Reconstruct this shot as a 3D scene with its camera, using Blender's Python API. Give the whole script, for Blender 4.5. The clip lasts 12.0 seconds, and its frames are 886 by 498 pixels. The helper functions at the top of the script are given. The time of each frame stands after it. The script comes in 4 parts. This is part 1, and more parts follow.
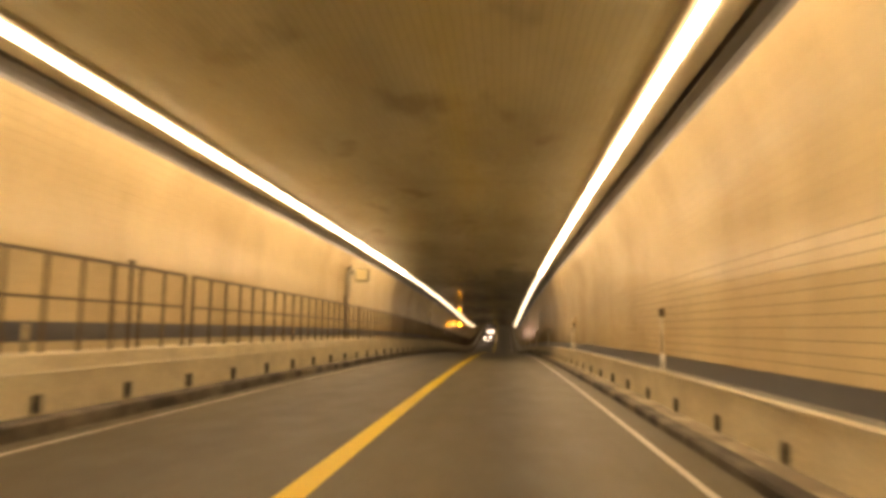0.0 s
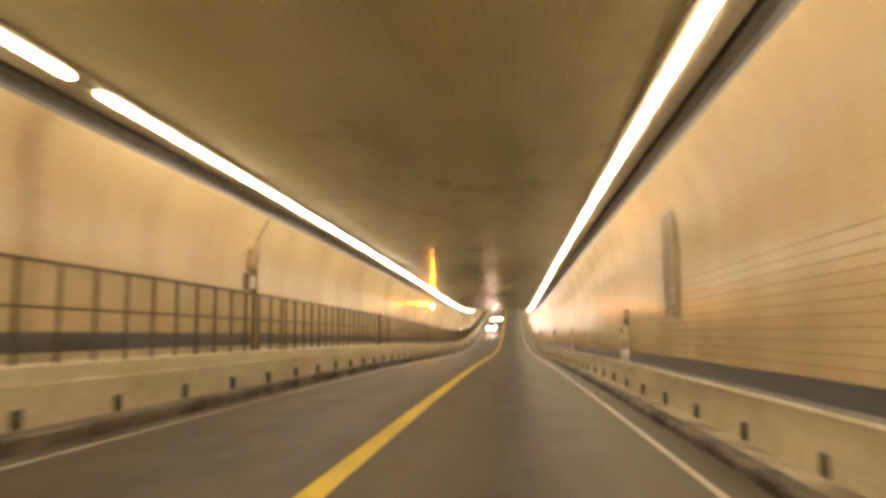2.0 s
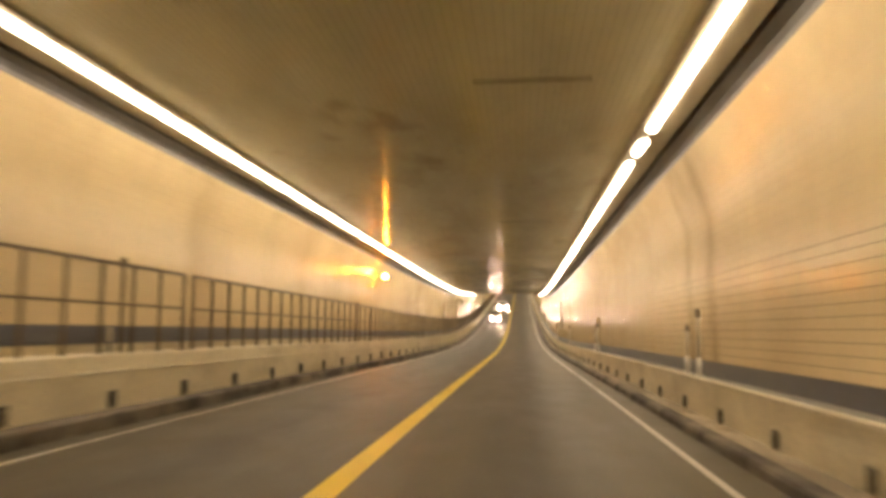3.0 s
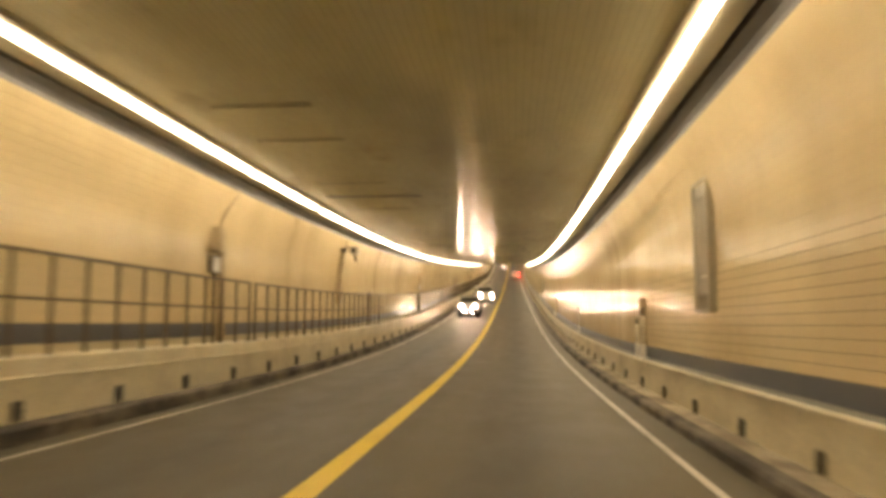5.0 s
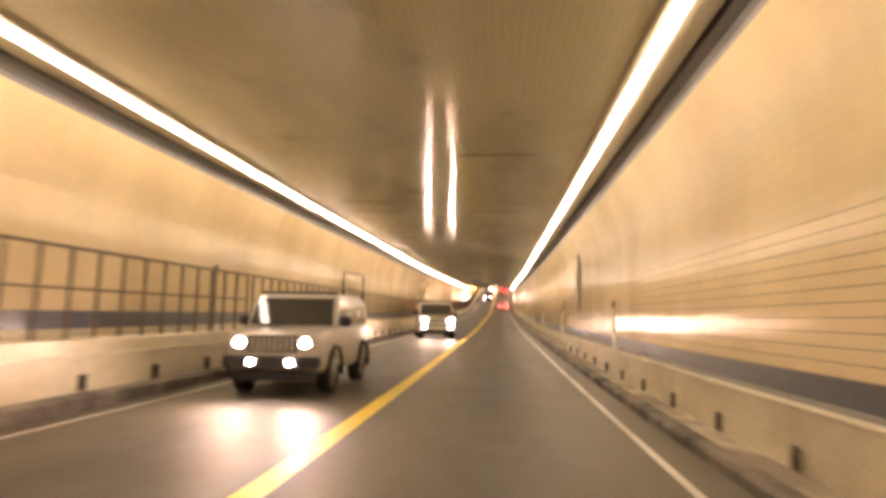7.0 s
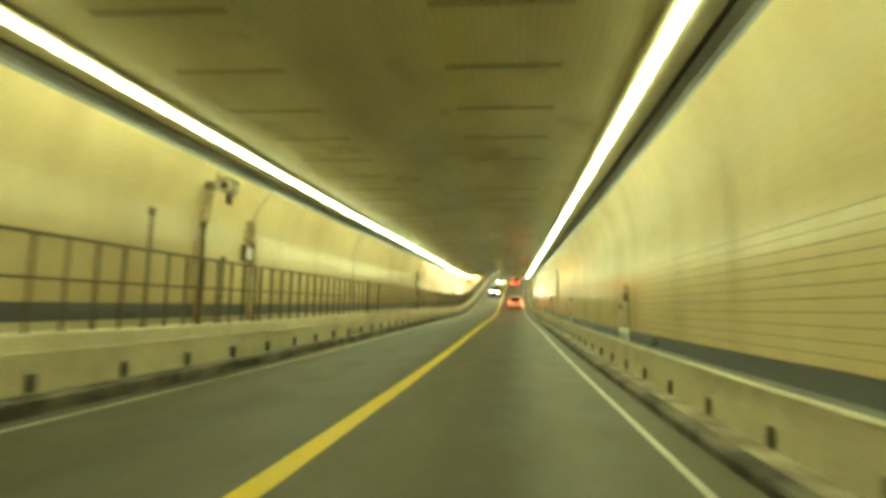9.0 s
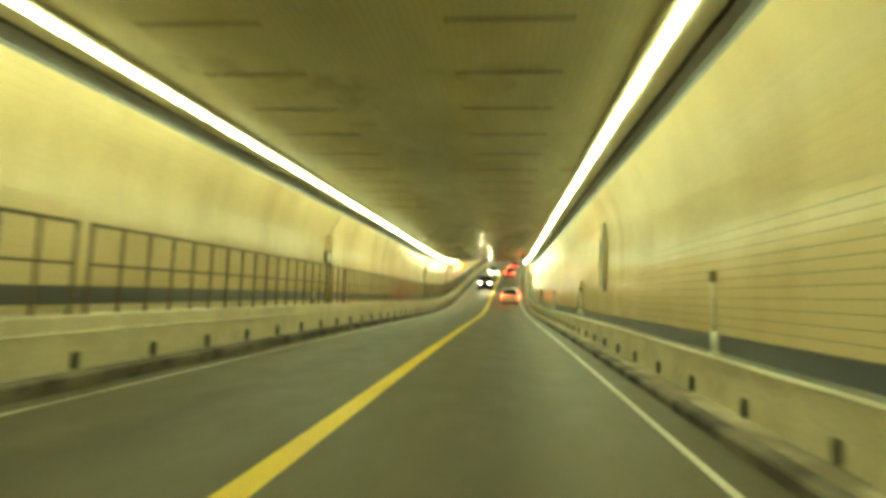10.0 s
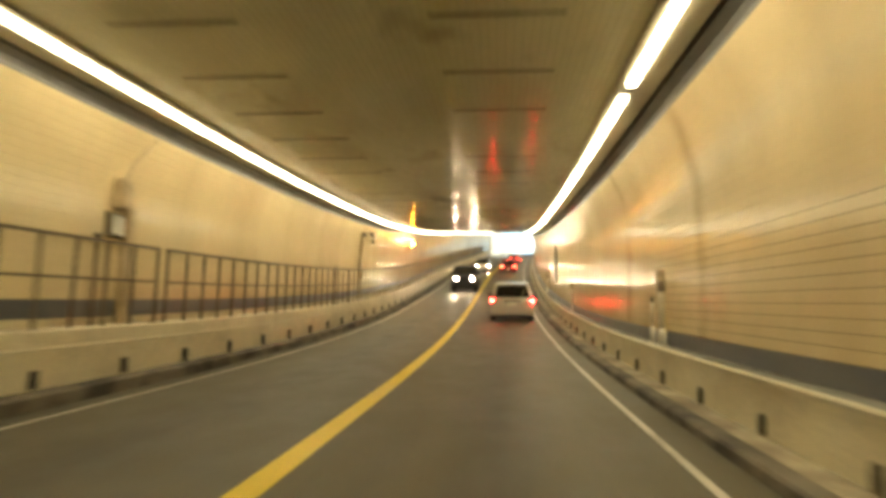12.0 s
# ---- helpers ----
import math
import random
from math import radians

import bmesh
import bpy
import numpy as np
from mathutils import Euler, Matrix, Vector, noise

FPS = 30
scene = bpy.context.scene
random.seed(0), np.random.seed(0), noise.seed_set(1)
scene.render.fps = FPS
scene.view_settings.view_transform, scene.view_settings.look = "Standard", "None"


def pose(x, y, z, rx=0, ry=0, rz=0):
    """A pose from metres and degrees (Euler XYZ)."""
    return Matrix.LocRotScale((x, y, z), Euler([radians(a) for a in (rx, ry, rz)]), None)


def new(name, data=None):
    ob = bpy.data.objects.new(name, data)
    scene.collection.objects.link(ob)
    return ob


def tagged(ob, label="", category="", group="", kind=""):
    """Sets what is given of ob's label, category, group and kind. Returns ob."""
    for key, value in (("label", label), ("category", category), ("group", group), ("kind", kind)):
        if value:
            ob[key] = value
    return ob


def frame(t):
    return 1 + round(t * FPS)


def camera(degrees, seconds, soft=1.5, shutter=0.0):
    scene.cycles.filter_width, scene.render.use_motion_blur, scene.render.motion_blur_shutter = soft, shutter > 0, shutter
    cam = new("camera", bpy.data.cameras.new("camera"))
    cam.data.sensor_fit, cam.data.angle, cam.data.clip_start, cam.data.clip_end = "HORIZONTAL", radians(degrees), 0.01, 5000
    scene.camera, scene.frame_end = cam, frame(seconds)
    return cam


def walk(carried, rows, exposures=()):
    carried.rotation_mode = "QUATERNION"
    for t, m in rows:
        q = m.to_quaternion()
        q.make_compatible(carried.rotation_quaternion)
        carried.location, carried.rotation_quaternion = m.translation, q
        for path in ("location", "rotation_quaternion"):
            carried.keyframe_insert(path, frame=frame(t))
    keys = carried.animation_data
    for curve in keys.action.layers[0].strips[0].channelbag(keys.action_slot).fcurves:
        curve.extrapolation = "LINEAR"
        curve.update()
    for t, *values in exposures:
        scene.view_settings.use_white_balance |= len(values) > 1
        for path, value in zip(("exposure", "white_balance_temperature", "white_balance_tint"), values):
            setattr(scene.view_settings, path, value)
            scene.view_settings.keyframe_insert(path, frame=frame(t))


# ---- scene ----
cam = camera(66.3, 12.0, soft=4.3, shutter=0.27)

# The grade of the road along its length: (station, slope). The tunnel dips under water and climbs out again.
GRADE = [(-70, 0), (0, 0), (15, -0.0072), (30, -0.0157), (45, -0.0241), (60, -0.0313), (75, -0.0383), (90, -0.0415), 
         (105, -0.038), (120, -0.023), (135, 0.0076), (150, 0.0352), (165, 0.049), (180, 0.0538), (195, 0.053), 
         (210, 0.063), (225, 0.07), (240, 0.0668), (255, 0.0634), (270, 0.0705), (285, 0.106), (300, 0.145), (315, 0.171), (412, 0.171), (445, 0.0), (2500, 0.0)]
GS = np.array([g[0] for g in GRADE], float)
GV = np.array([g[1] for g in GRADE], float)
_S = np.arange(-80.0, 2500.0, 0.5)
_G = np.interp(_S, GS, GV)
_Z = np.concatenate([[0.0], np.cumsum((_G[1:] + _G[:-1]) * 0.25)])
_Z -= np.interp(0.0, _S, _Z)


def level(s):
    """Height of the road at station s."""
    return float(np.interp(s, _S, _Z))


def grade(s):
    return float(np.interp(s, _S, _G))


def bend(s):
    """Sideways drift of the axis: the last stretch curves gently to the east."""
    u = min(max(0.0, s - 290.0), 108.0)
    return 0.00036 * u * u + 0.078 * max(0.0, s - 398.0)


# seconds, station, offset from the yellow line, height over the road, yaw, pitch against the road, roll
DRIVE = [
    (0.0, 0.00, 1.76, 1.42, 5.13, 6.42, -0.66),
    (0.5, 10.79, 1.77, 1.40, 6.05, 7.77, -0.42),
    (1.0, 21.43, 1.76, 1.39, 5.45, 7.12, 0.38),
    (1.5, 32.30, 1.75, 1.42, 5.99, 6.36, 0.07),
    (2.0, 43.20, 1.77, 1.42, 5.79, 6.85, 0.29),
    (2.5, 54.05, 1.76, 1.42, 7.00, 6.34, 0.53),
    (3.0, 65.03, 1.69, 1.42, 6.55, 6.64, -0.34),
    (3.2, 69.50, 1.71, 1.41, 6.62, 6.90, -0.30),
    (4.8, 102.70, 1.78, 1.41, 5.79, 6.88, -0.34),
    (5.0, 107.09, 1.79, 1.41, 5.93, 6.82, -0.13),
    (5.5, 118.28, 1.86, 1.43, 5.70, 7.05, -0.30),
    (6.0, 129.40, 1.82, 1.40, 5.21, 6.93, -0.83),
    (6.5, 140.76, 1.95, 1.43, 5.77, 8.49, -0.01),
    (6.7, 145.37, 1.95, 1.41, 5.04, 6.63, -1.03),
    (8.3, 178.70, 2.02, 1.42, 4.37, 5.96, -0.54),
    (8.5, 182.90, 2.10, 1.39, 5.29, 4.93, -0.14),
    (9.0, 193.84, 2.00, 1.42, 5.96, 5.17, -1.25),
    (9.5, 205.00, 1.88, 1.41, 4.64, 2.09, -1.47),
    (10.0, 216.40, 1.86, 1.41, 5.38, 3.98, -1.60),
    (10.5, 227.34, 1.94, 1.42, 5.18, 3.62, -0.78),
    (11.0, 238.90, 1.82, 1.43, 5.68, 5.20, -1.18),
    (11.5, 248.58, 1.85, 1.41, 4.44, 4.35, -1.53),
    (12.0, 259.70, 1.91, 1.43, 5.06, 4.61, -0.79),
]
EXPOSE = [(0.0, -0.62, 8500, 21), (0.5, -0.78, 8400, 20), (1.0, -0.22, 8200, 16), (1.5, 1.10, 7300, 14), (2.0, 1.70, 7000, 15), (3.0, 1.75, 7100, 17),
          (5.0, 1.75, 7300, 11), (5.5, 1.8, 7200, 11), (6.0, 1.8, 7200, 16), (6.5, 1.9, 7000, 25), (8.3, 1.65, 7100, 6), (8.5, 1.58, 7200, -21),
          (8.7, 1.6, 7300, -32), (9.0, 1.92, 7300, -50), (11.0, 1.93, 7300, -50), (11.5, 1.90, 7300, -44), (12.0, 1.68, 7250, -4)]


def seat(t, s, x, h, yaw, pitch, roll):
    return pose(x, s, level(s) + h, 0, 0, yaw) @ pose(0, 0, 0, pitch + math.degrees(math.atan(grade(s)))) @ pose(0, 0, 0, 0, roll) @ pose(0, 0, 0, 90)


walk(cam, [(r[0], seat(*r)) for r in DRIVE], EXPOSE)

# ---- world and sun ----
world = bpy.data.worlds.new("world")
scene.world = world
world.use_nodes = True
_nt = world.node_tree
_sky = _nt.nodes.new("ShaderNodeTexSky")
_sky.sky_type, _sky.sun_disc = "NISHITA", False
_sky.sun_elevation, _sky.sun_rotation = radians(40), radians(150)
_nt.links.new(_sky.outputs[0], _nt.nodes["Background"].inputs[0])
_nt.nodes["Background"].inputs[1].default_value = 0.15
sun = new("sun", bpy.data.lights.new("sun", "SUN"))
sun.data.energy, sun.data.angle, sun.data.color = 4.0, radians(0.5), (1.0, 0.95, 0.86)
sun.matrix_world = pose(0, 400, 80, 50, 0, 150)

LAMP_FIRST, LAMP_REST = 60.0, 9.4   # tubes burn brighter in the entrance zone
ZONE_END = 38.0
# joints of the lining where the line of lights is broken, by side
GAPS = {-1: [46.6, 51.4, 126.1, 138.4, 196.1, 197.9, 221.6, 251.9, 256.6], 1: [76.5, 78.0, 127.1, 148.1, 269.8, 275.5]}


# ---- materials ----
def material(name):
    m = bpy.data.materials.new(name)
    m.use_nodes = True
    return m, m.node_tree.nodes, m.node_tree.links, m.node_tree.nodes["Principled BSDF"]


def coords(n, l, scale=(1, 1, 1)):
    g = n.new("ShaderNodeNewGeometry")
    mp = n.new("ShaderNodeMapping")
    mp.inputs["Scale"].default_value = scale
    l.new(g.outputs["Position"], mp.inputs[0])
    return mp.outputs[0]


def noise_tex(n, l, vec, scale, detail=4.0, rough=0.6):
    t = n.new("ShaderNodeTexNoise")
    t.inputs["Scale"].default_value, t.inputs["Detail"].default_value, t.inputs["Roughness"].default_value = scale, detail, rough
    l.new(vec, t.inputs["Vector"])
    return t.outputs["Fac"]


def ramp(n, l, fac, stops):
    r = n.new("ShaderNodeValToRGB")
    e = r.color_ramp.elements
    while len(e) < len(stops):
        e.new(0.5)
    for el, (p, c) in zip(e, stops):
        el.position, el.color = p, (*c, 1) if len(c) == 3 else c
    l.new(fac, r.inputs[0])
    return r.outputs[0]


def mixed(n, l, a, b, fac, mode="MIX"):
    m = n.new("ShaderNodeMix")
    m.data_type, m.blend_type = "RGBA", mode
    for v, k in ((a, 6), (b, 7)):
        if isinstance(v, tuple):
            m.inputs[k].default_value = (*v, 1)
        else:
            l.new(v, m.inputs[k])
    if isinstance(fac, (int, float)):
        m.inputs[0].default_value = fac
    else:
        l.new(fac, m.inputs[0])
    return m.outputs[2]


def bumped(n, l, b, height, strength, dist=0.01):
    k = n.new("ShaderNodeBump")
    k.inputs["Strength"].default_value, k.inputs["Distance"].default_value = strength, dist
    l.new(height, k.inputs["Height"])
    l.new(k.outputs[0], b.inputs["Normal"])


def worn(name, base, dirt, rough=0.6, scale=1.2, stretch=(1, 1, 1), metal=0.0, amount=(0.45, 0.75), fine=30.0, bump=0.15, dist=0.004):
    """Base colour with stains at one scale, grain at another, and fine relief."""
    m, n, l, b = material(name)
    v = coords(n, l, stretch)
    big = noise_tex(n, l, v, scale, 5.0)
    small = noise_tex(n, l, coords(n, l), fine, 3.0)
    c = mixed(n, l, base, dirt, ramp(n, l, big, [(amount[0], (0, 0, 0)), (amount[1], (1, 1, 1))]))
    c = mixed(n, l, c, ramp(n, l, small, [(0.3, (0.78, 0.78, 0.78)), (0.7, (1.12, 1.12, 1.12))]), 1.0, "MULTIPLY")
    l.new(c, b.inputs["Base Color"])
    b.inputs["Metallic"].default_value = metal
    r = ramp(n, l, big, [(0.3, (rough * 0.85,) * 3), (0.75, (min(1, rough * 1.25),) * 3)])
    l.new(r, b.inputs["Roughness"])
    bumped(n, l, b, small, bump, dist)
    return m


def plain(name, base, rough=0.5, metal=0.0, coat=0.0, glow=0.0, glow_colour=None):
    m, n, l, b = material(name)
    b.inputs["Base Color"].default_value = (*base, 1)
    b.inputs["Roughness"].default_value, b.inputs["Metallic"].default_value = rough, metal
    b.inputs["Coat Weight"].default_value = coat
    b.inputs["Coat Roughness"].default_value = 0.05
    if glow:
        b.inputs["Emission Color"].default_value = (*(glow_colour or base), 1)
        b.inputs["Emission Strength"].default_value = glow
    return m


def math_node(n, l, op, a, v):
    k = n.new("ShaderNodeMath")
    k.operation = op
    l.new(a, k.inputs[0])
    if isinstance(v, (int, float)):
        k.inputs[1].default_value = v
    else:
        l.new(v, k.inputs[1])
    return k.outputs[0]


def tile_material(name, base, joint, stain, rough, across=0.13, ceiling=False, tilt=0.02, shade_gaps=()):
    """Glazed tile: cross joints in the material, streaks of dirt that run down, stained lining joints, painted shade
    below light gaps, slightly uneven glaze.
    """
    m, n, l, b = material(name)
    pos = coords(n, l)
    sep = n.new("ShaderNodeSeparateXYZ")
    l.new(pos, sep.inputs[0])

    def line(sock, pitch, width):
        return math_node(n, l, "LESS_THAN", math_node(n, l, "FRACT", math_node(n, l, "DIVIDE", sock, pitch), 0.0), width / pitch)
    joints = line(sep.outputs[1], across, 0.006)
    if ceiling:
        joints = math_node(n, l, "MAXIMUM", joints, line(sep.outputs[0], across, 0.008))
    streak = noise_tex(n, l, coords(n, l, (0.35, 0.24, 0.05) if not ceiling else (0.30, 0.10, 0.3)), 2.0, 4.0, 0.5)
    patch = noise_tex(n, l, coords(n, l, (0.3, 0.10, 0.3)), 0.7, 3.0)
    c = mixed(n, l, base, stain, ramp(n, l, streak, [(0.42, (0, 0, 0)), (0.78, (0.85, 0.85, 0.85))]))
    lo, hi = (0.80, 1.07)
    c = mixed(n, l, c, ramp(n, l, patch, [(0.35, (lo, lo, lo * 0.98)), (0.65, (hi, hi, hi))]), 1.0, "MULTIPLY")
    cells = n.new("ShaderNodeTexWhiteNoise")
    fl = n.new("ShaderNodeVectorMath")
    fl.operation = "SNAP"
    l.new(pos, fl.inputs[0])
    fl.inputs[1].default_value = (10.0 if not ceiling else across, across, across if not ceiling else 10.0)
    l.new(fl.outputs[0], cells.inputs["Vector"])
    c = mixed(n, l, c, ramp(n, l, cells.outputs["Value"], [(0.0, (0.98, 0.98, 0.97)), (1.0, (1.015, 1.015, 1.015))]), 1.0, "MULTIPLY")
    # a few broad water stains at lining joints, uneven and far apart
    wob = noise_tex(n, l, coords(n, l, (0.2, 0.05, 0.5)), 1.3, 3.0)
    y = math_node(n, l, "ADD", sep.outputs[1], math_node(n, l, "MULTIPLY", wob, 0.9))
    f = math_node(n, l, "ABSOLUTE", math_node(n, l, "SUBTRACT", math_node(n, l, "FRACT", math_node(n, l, "DIVIDE", y, 31.3), 0.0), 0.5), 0.0)
    seam = ramp(n, l, f, [(0.0, (1, 1, 1)), (0.006, (0.7, 0.7, 0.7)), (0.016, (0, 0, 0))])
    seam = math_node(n, l, "MULTIPLY", seam, ramp(n, l, noise_tex(n, l, coords(n, l, (0.3, 0.12, 0.25)), 1.1, 2.0), [(0.42, (0.0, 0.0, 0.0)), (0.70, (0.5, 0.5, 0.5))]))
    c = mixed(n, l, c, stain if ceiling else (0.40, 0.30, 0.17), seam)
    # shade below the gaps in the lights, painted into the tile with joint stains
    if shade_gaps:
        yy = math_node(n, l, "ADD", sep.outputs[1], math_node(n, l, "MULTIPLY", math_node(n, l, "SUBTRACT", wob, 0.5), 1.1))
        near = None
        for s0 in shade_gaps:
            d = math_node(n, l, "ABSOLUTE", math_node(n, l, "SUBTRACT", yy, s0 + 0.25), 0.0)
            near = d if near is None else math_node(n, l, "MINIMUM", near, d)
        shade_stain = ramp(n, l, near, [(0.0, (1, 1, 1)), (0.16, (0.75, 0.75, 0.75)), (0.42, (0, 0, 0))])
        shade_stain = math_node(n, l, "MULTIPLY", shade_stain, ramp(n, l, noise_tex(n, l, coords(n, l, (0.3, 0.4, 0.35)), 1.7, 3.0), [(0.32, (0.12, 0.12, 0.12)), (0.62, (0.62, 0.62, 0.62))]))
        c = mixed(n, l, c, (0.36, 0.26, 0.14), shade_stain)
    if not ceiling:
        # darker stretch that begins at a lining joint past the entrance zone, fading over 24 m
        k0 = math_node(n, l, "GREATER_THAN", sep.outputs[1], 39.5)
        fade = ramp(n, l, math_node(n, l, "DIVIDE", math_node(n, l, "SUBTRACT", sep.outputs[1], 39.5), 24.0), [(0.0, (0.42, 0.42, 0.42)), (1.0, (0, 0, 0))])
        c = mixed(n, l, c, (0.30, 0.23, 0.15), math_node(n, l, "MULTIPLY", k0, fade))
    else:
        blot = ramp(n, l, noise_tex(n, l, coords(n, l, (0.8, 0.5, 0.5)), 0.9, 3.0), [(0.60, (0, 0, 0)), (0.72, (0.38, 0.38, 0.38))])
        c = mixed(n, l, c, (0.18, 0.14, 0.10), blot)
    c = mixed(n, l, c, joint, math_node(n, l, "MULTIPLY", joints, 0.40 if ceiling else 0.10))
    l.new(c, b.inputs["Base Color"])
    matt = ramp(n, l, streak, [(0.35, (rough,) * 3), (0.8, (rough * 1.25,) * 3)])
    l.new(math_node(n, l, "ADD", matt, math_node(n, l, "MULTIPLY", joints, 0.10)), b.inputs["Roughness"])
    # the brushed grime draws reflections out along the tunnel
    way = n.new("ShaderNodeCombineXYZ")
    way.inputs[1].default_value = 1.0
    l.new(way.outputs[0], b.inputs["Tangent"])
    b.inputs["Anisotropic"].default_value = 0.85 if ceiling else 0.75
    b.inputs["Specular IOR Level"].default_value = 0.5 if ceiling else 0.30
    # each tile is set a little out of true, and the glaze is uneven
    k = n.new("ShaderNodeBump")
    k.inputs["Strength"].default_value, k.inputs["Distance"].default_value = 0.22, 0.01
    l.new(noise_tex(n, l, coords(n, l, (0.12, 1, 1) if ceiling else (1, 1, 0.15)), 6.0 if ceiling else 3.0, 4.0, 0.7), k.inputs["Height"])
    off = n.new("ShaderNodeVectorMath")
    off.operation = "MULTIPLY_ADD"
    l.new(cells.outputs["Color"], off.inputs[0])
    along, cross = tilt * (2.2 if ceiling else 1.2), tilt * (0.35 if ceiling else 0.7)
    off.inputs[1].default_value = (cross, along, cross)
    off.inputs[2].default_value = (-cross / 2, -along / 2, -cross / 2)
    add = n.new("ShaderNodeVectorMath")
    add.operation = "ADD"
    l.new(k.outputs[0], add.inputs[0])
    l.new(off.outputs[0], add.inputs[1])
    nrm = n.new("ShaderNodeVectorMath")
    nrm.operation = "NORMALIZE"
    l.new(add.outputs[0], nrm.inputs[0])
    l.new(nrm.outputs[0], b.inputs["Normal"])
    return m


M_TILE_E, M_TILE_W = [tile_material("cream_tile", (0.78, 0.63, 0.39), (0.40, 0.31, 0.18), (0.58, 0.44, 0.26), 0.18, tilt=0.035, shade_gaps=GAPS[k]) for k in (1, -1)]
M_CEIL = tile_material("ceiling_tile", (0.635, 0.60, 0.425), (0.29, 0.255, 0.165), (0.46, 0.42, 0.29), 0.125, 0.108, True, 0.024)
M_GROUT = worn("dirty_grout", (0.27, 0.20, 0.115), (0.19, 0.14, 0.08), 0.8, 0.8, (1, 0.3, 1))
M_BAND = worn("blue_band_tile", (0.096, 0.100, 0.122), (0.15, 0.15, 0.15), 0.32, 0.8, (1, 0.4, 1))


def road_material():
    """Worn concrete: lengthwise wear, oil-darkened lane centres, fine grain."""
    m, n, l, b = material("road_surface")
    big = noise_tex(n, l, coords(n, l, (2.4, 0.10, 1)), 0.35, 5.0)
    mid = noise_tex(n, l, coords(n, l, (1.0, 0.5, 1)), 1.6, 4.0)
    small = noise_tex(n, l, coords(n, l), 55.0, 3.0)
    sep = n.new("ShaderNodeSeparateXYZ")
    l.new(coords(n, l), sep.inputs[0])
    lane = math_node(n, l, "ABSOLUTE", math_node(n, l, "SUBTRACT", math_node(n, l, "ABSOLUTE", sep.outputs[0], 0.0), 1.85), 0.0)
    oil = ramp(n, l, math_node(n, l, "ADD", lane, math_node(n, l, "MULTIPLY", big, 0.35)), [(0.15, (1, 1, 1)), (0.95, (0, 0, 0))])
    c = mixed(n, l, (0.122, 0.104, 0.063), (0.088, 0.074, 0.045), ramp(n, l, big, [(0.38, (0, 0, 0)), (0.7, (1, 1, 1))]))
    c = mixed(n, l, c, (0.051, 0.044, 0.030), math_node(n, l, "MULTIPLY", oil, 0.66))
    c = mixed(n, l, c, (0.052, 0.044, 0.031), math_node(n, l, "MULTIPLY", math_node(n, l, "LESS_THAN", sep.outputs[0], 0.0), 0.42))
    c = mixed(n, l, c, ramp(n, l, mid, [(0.3, (0.88, 0.88, 0.88)), (0.7, (1.1, 1.1, 1.1))]), 1.0, "MULTIPLY")
    c = mixed(n, l, c, ramp(n, l, small, [(0.3, (0.78, 0.78, 0.78)), (0.7, (1.14, 1.14, 1.14))]), 1.0, "MULTIPLY")
    l.new(c, b.inputs["Base Color"])
    l.new(ramp(n, l, mid, [(0.3, (0.52,) * 3), (0.75, (0.68,) * 3)]), b.inputs["Roughness"])
    b.inputs["Specular IOR Level"].default_value = 0.35
    bumped(n, l, b, small, 0.35, 0.004)
    return m


M_ROAD = road_material()
M_BARRIER = worn("barrier_concrete", (0.66, 0.58, 0.40), (0.40, 0.335, 0.215), 0.42, 1.3, (1, 0.5, 0.9), 0.0, (0.42, 0.85), 26.0, 0.2)
M_LIP = worn("barrier_cap", (0.66, 0.59, 0.44), (0.44, 0.37, 0.25), 0.55, 1.2, (1, 0.5, 1))
M_TOP = worn("dusty_barrier_top", (0.22, 0.21, 0.18), (0.14, 0.135, 0.12), 0.7, 1.0, (1, 0.5, 1))
M_KERB = worn("dirty_kerb", (0.18, 0.15, 0.11), (0.058, 0.049, 0.040), 0.8, 1.3, (1, 0.7, 1), 0.0, (0.40, 0.60), 22.0, 0.5, 0.01)
M_SHELF = worn("dusty_ledge", (0.47, 0.40, 0.275), (0.22, 0.18, 0.125), 0.85, 1.1, (1, 0.8, 1), 0.0, (0.38, 0.56), 18.0, 0.6, 0.012)
M_YELLOW = worn("yellow_paint", (0.75, 0.53, 0.022), (0.48, 0.34, 0.045), 0.55, 0.7, (2, 0.5, 1), 0.0, (0.55, 0.85), 45.0, 0.3)
M_WHITE = worn("white_paint", (0.62, 0.58, 0.50), (0.30, 0.27, 0.21), 0.55, 0.9, (2, 0.5, 1), 0.0, (0.5, 0.8), 45.0, 0.3)
M_RAIL = worn("dark_rail_steel", (0.115, 0.086, 0.056), (0.18, 0.125, 0.075), 0.5, 2.0, (1, 1, 1), 0.3)
M_GREY = worn("grey_conduit", (0.175, 0.165, 0.16), (0.11, 0.105, 0.10), 0.5, 0.8, (1, 0.3, 1), 0.0)
M_HOUSING = worn("fixture_housing", (0.42, 0.365, 0.26), (0.28, 0.235, 0.16), 0.55, 1.0, (1, 0.3, 1), 0.0)
M_DARK = worn("dark_gap", (0.035, 0.030, 0.026), (0.055, 0.045, 0.038), 0.8, 2.0)
M_BLOCK = worn("dark_marker_block", (0.045, 0.040, 0.034), (0.09, 0.075, 0.055), 0.6, 5.0)
M_BLOCK_DUSTY = worn("dusty_marker_block", (0.10, 0.085, 0.055), (0.20, 0.165, 0.105), 0.75, 9.0)
M_SLOT = worn("slot_steel", (0.105, 0.092, 0.068), (0.17, 0.145, 0.105), 0.7, 3.0)
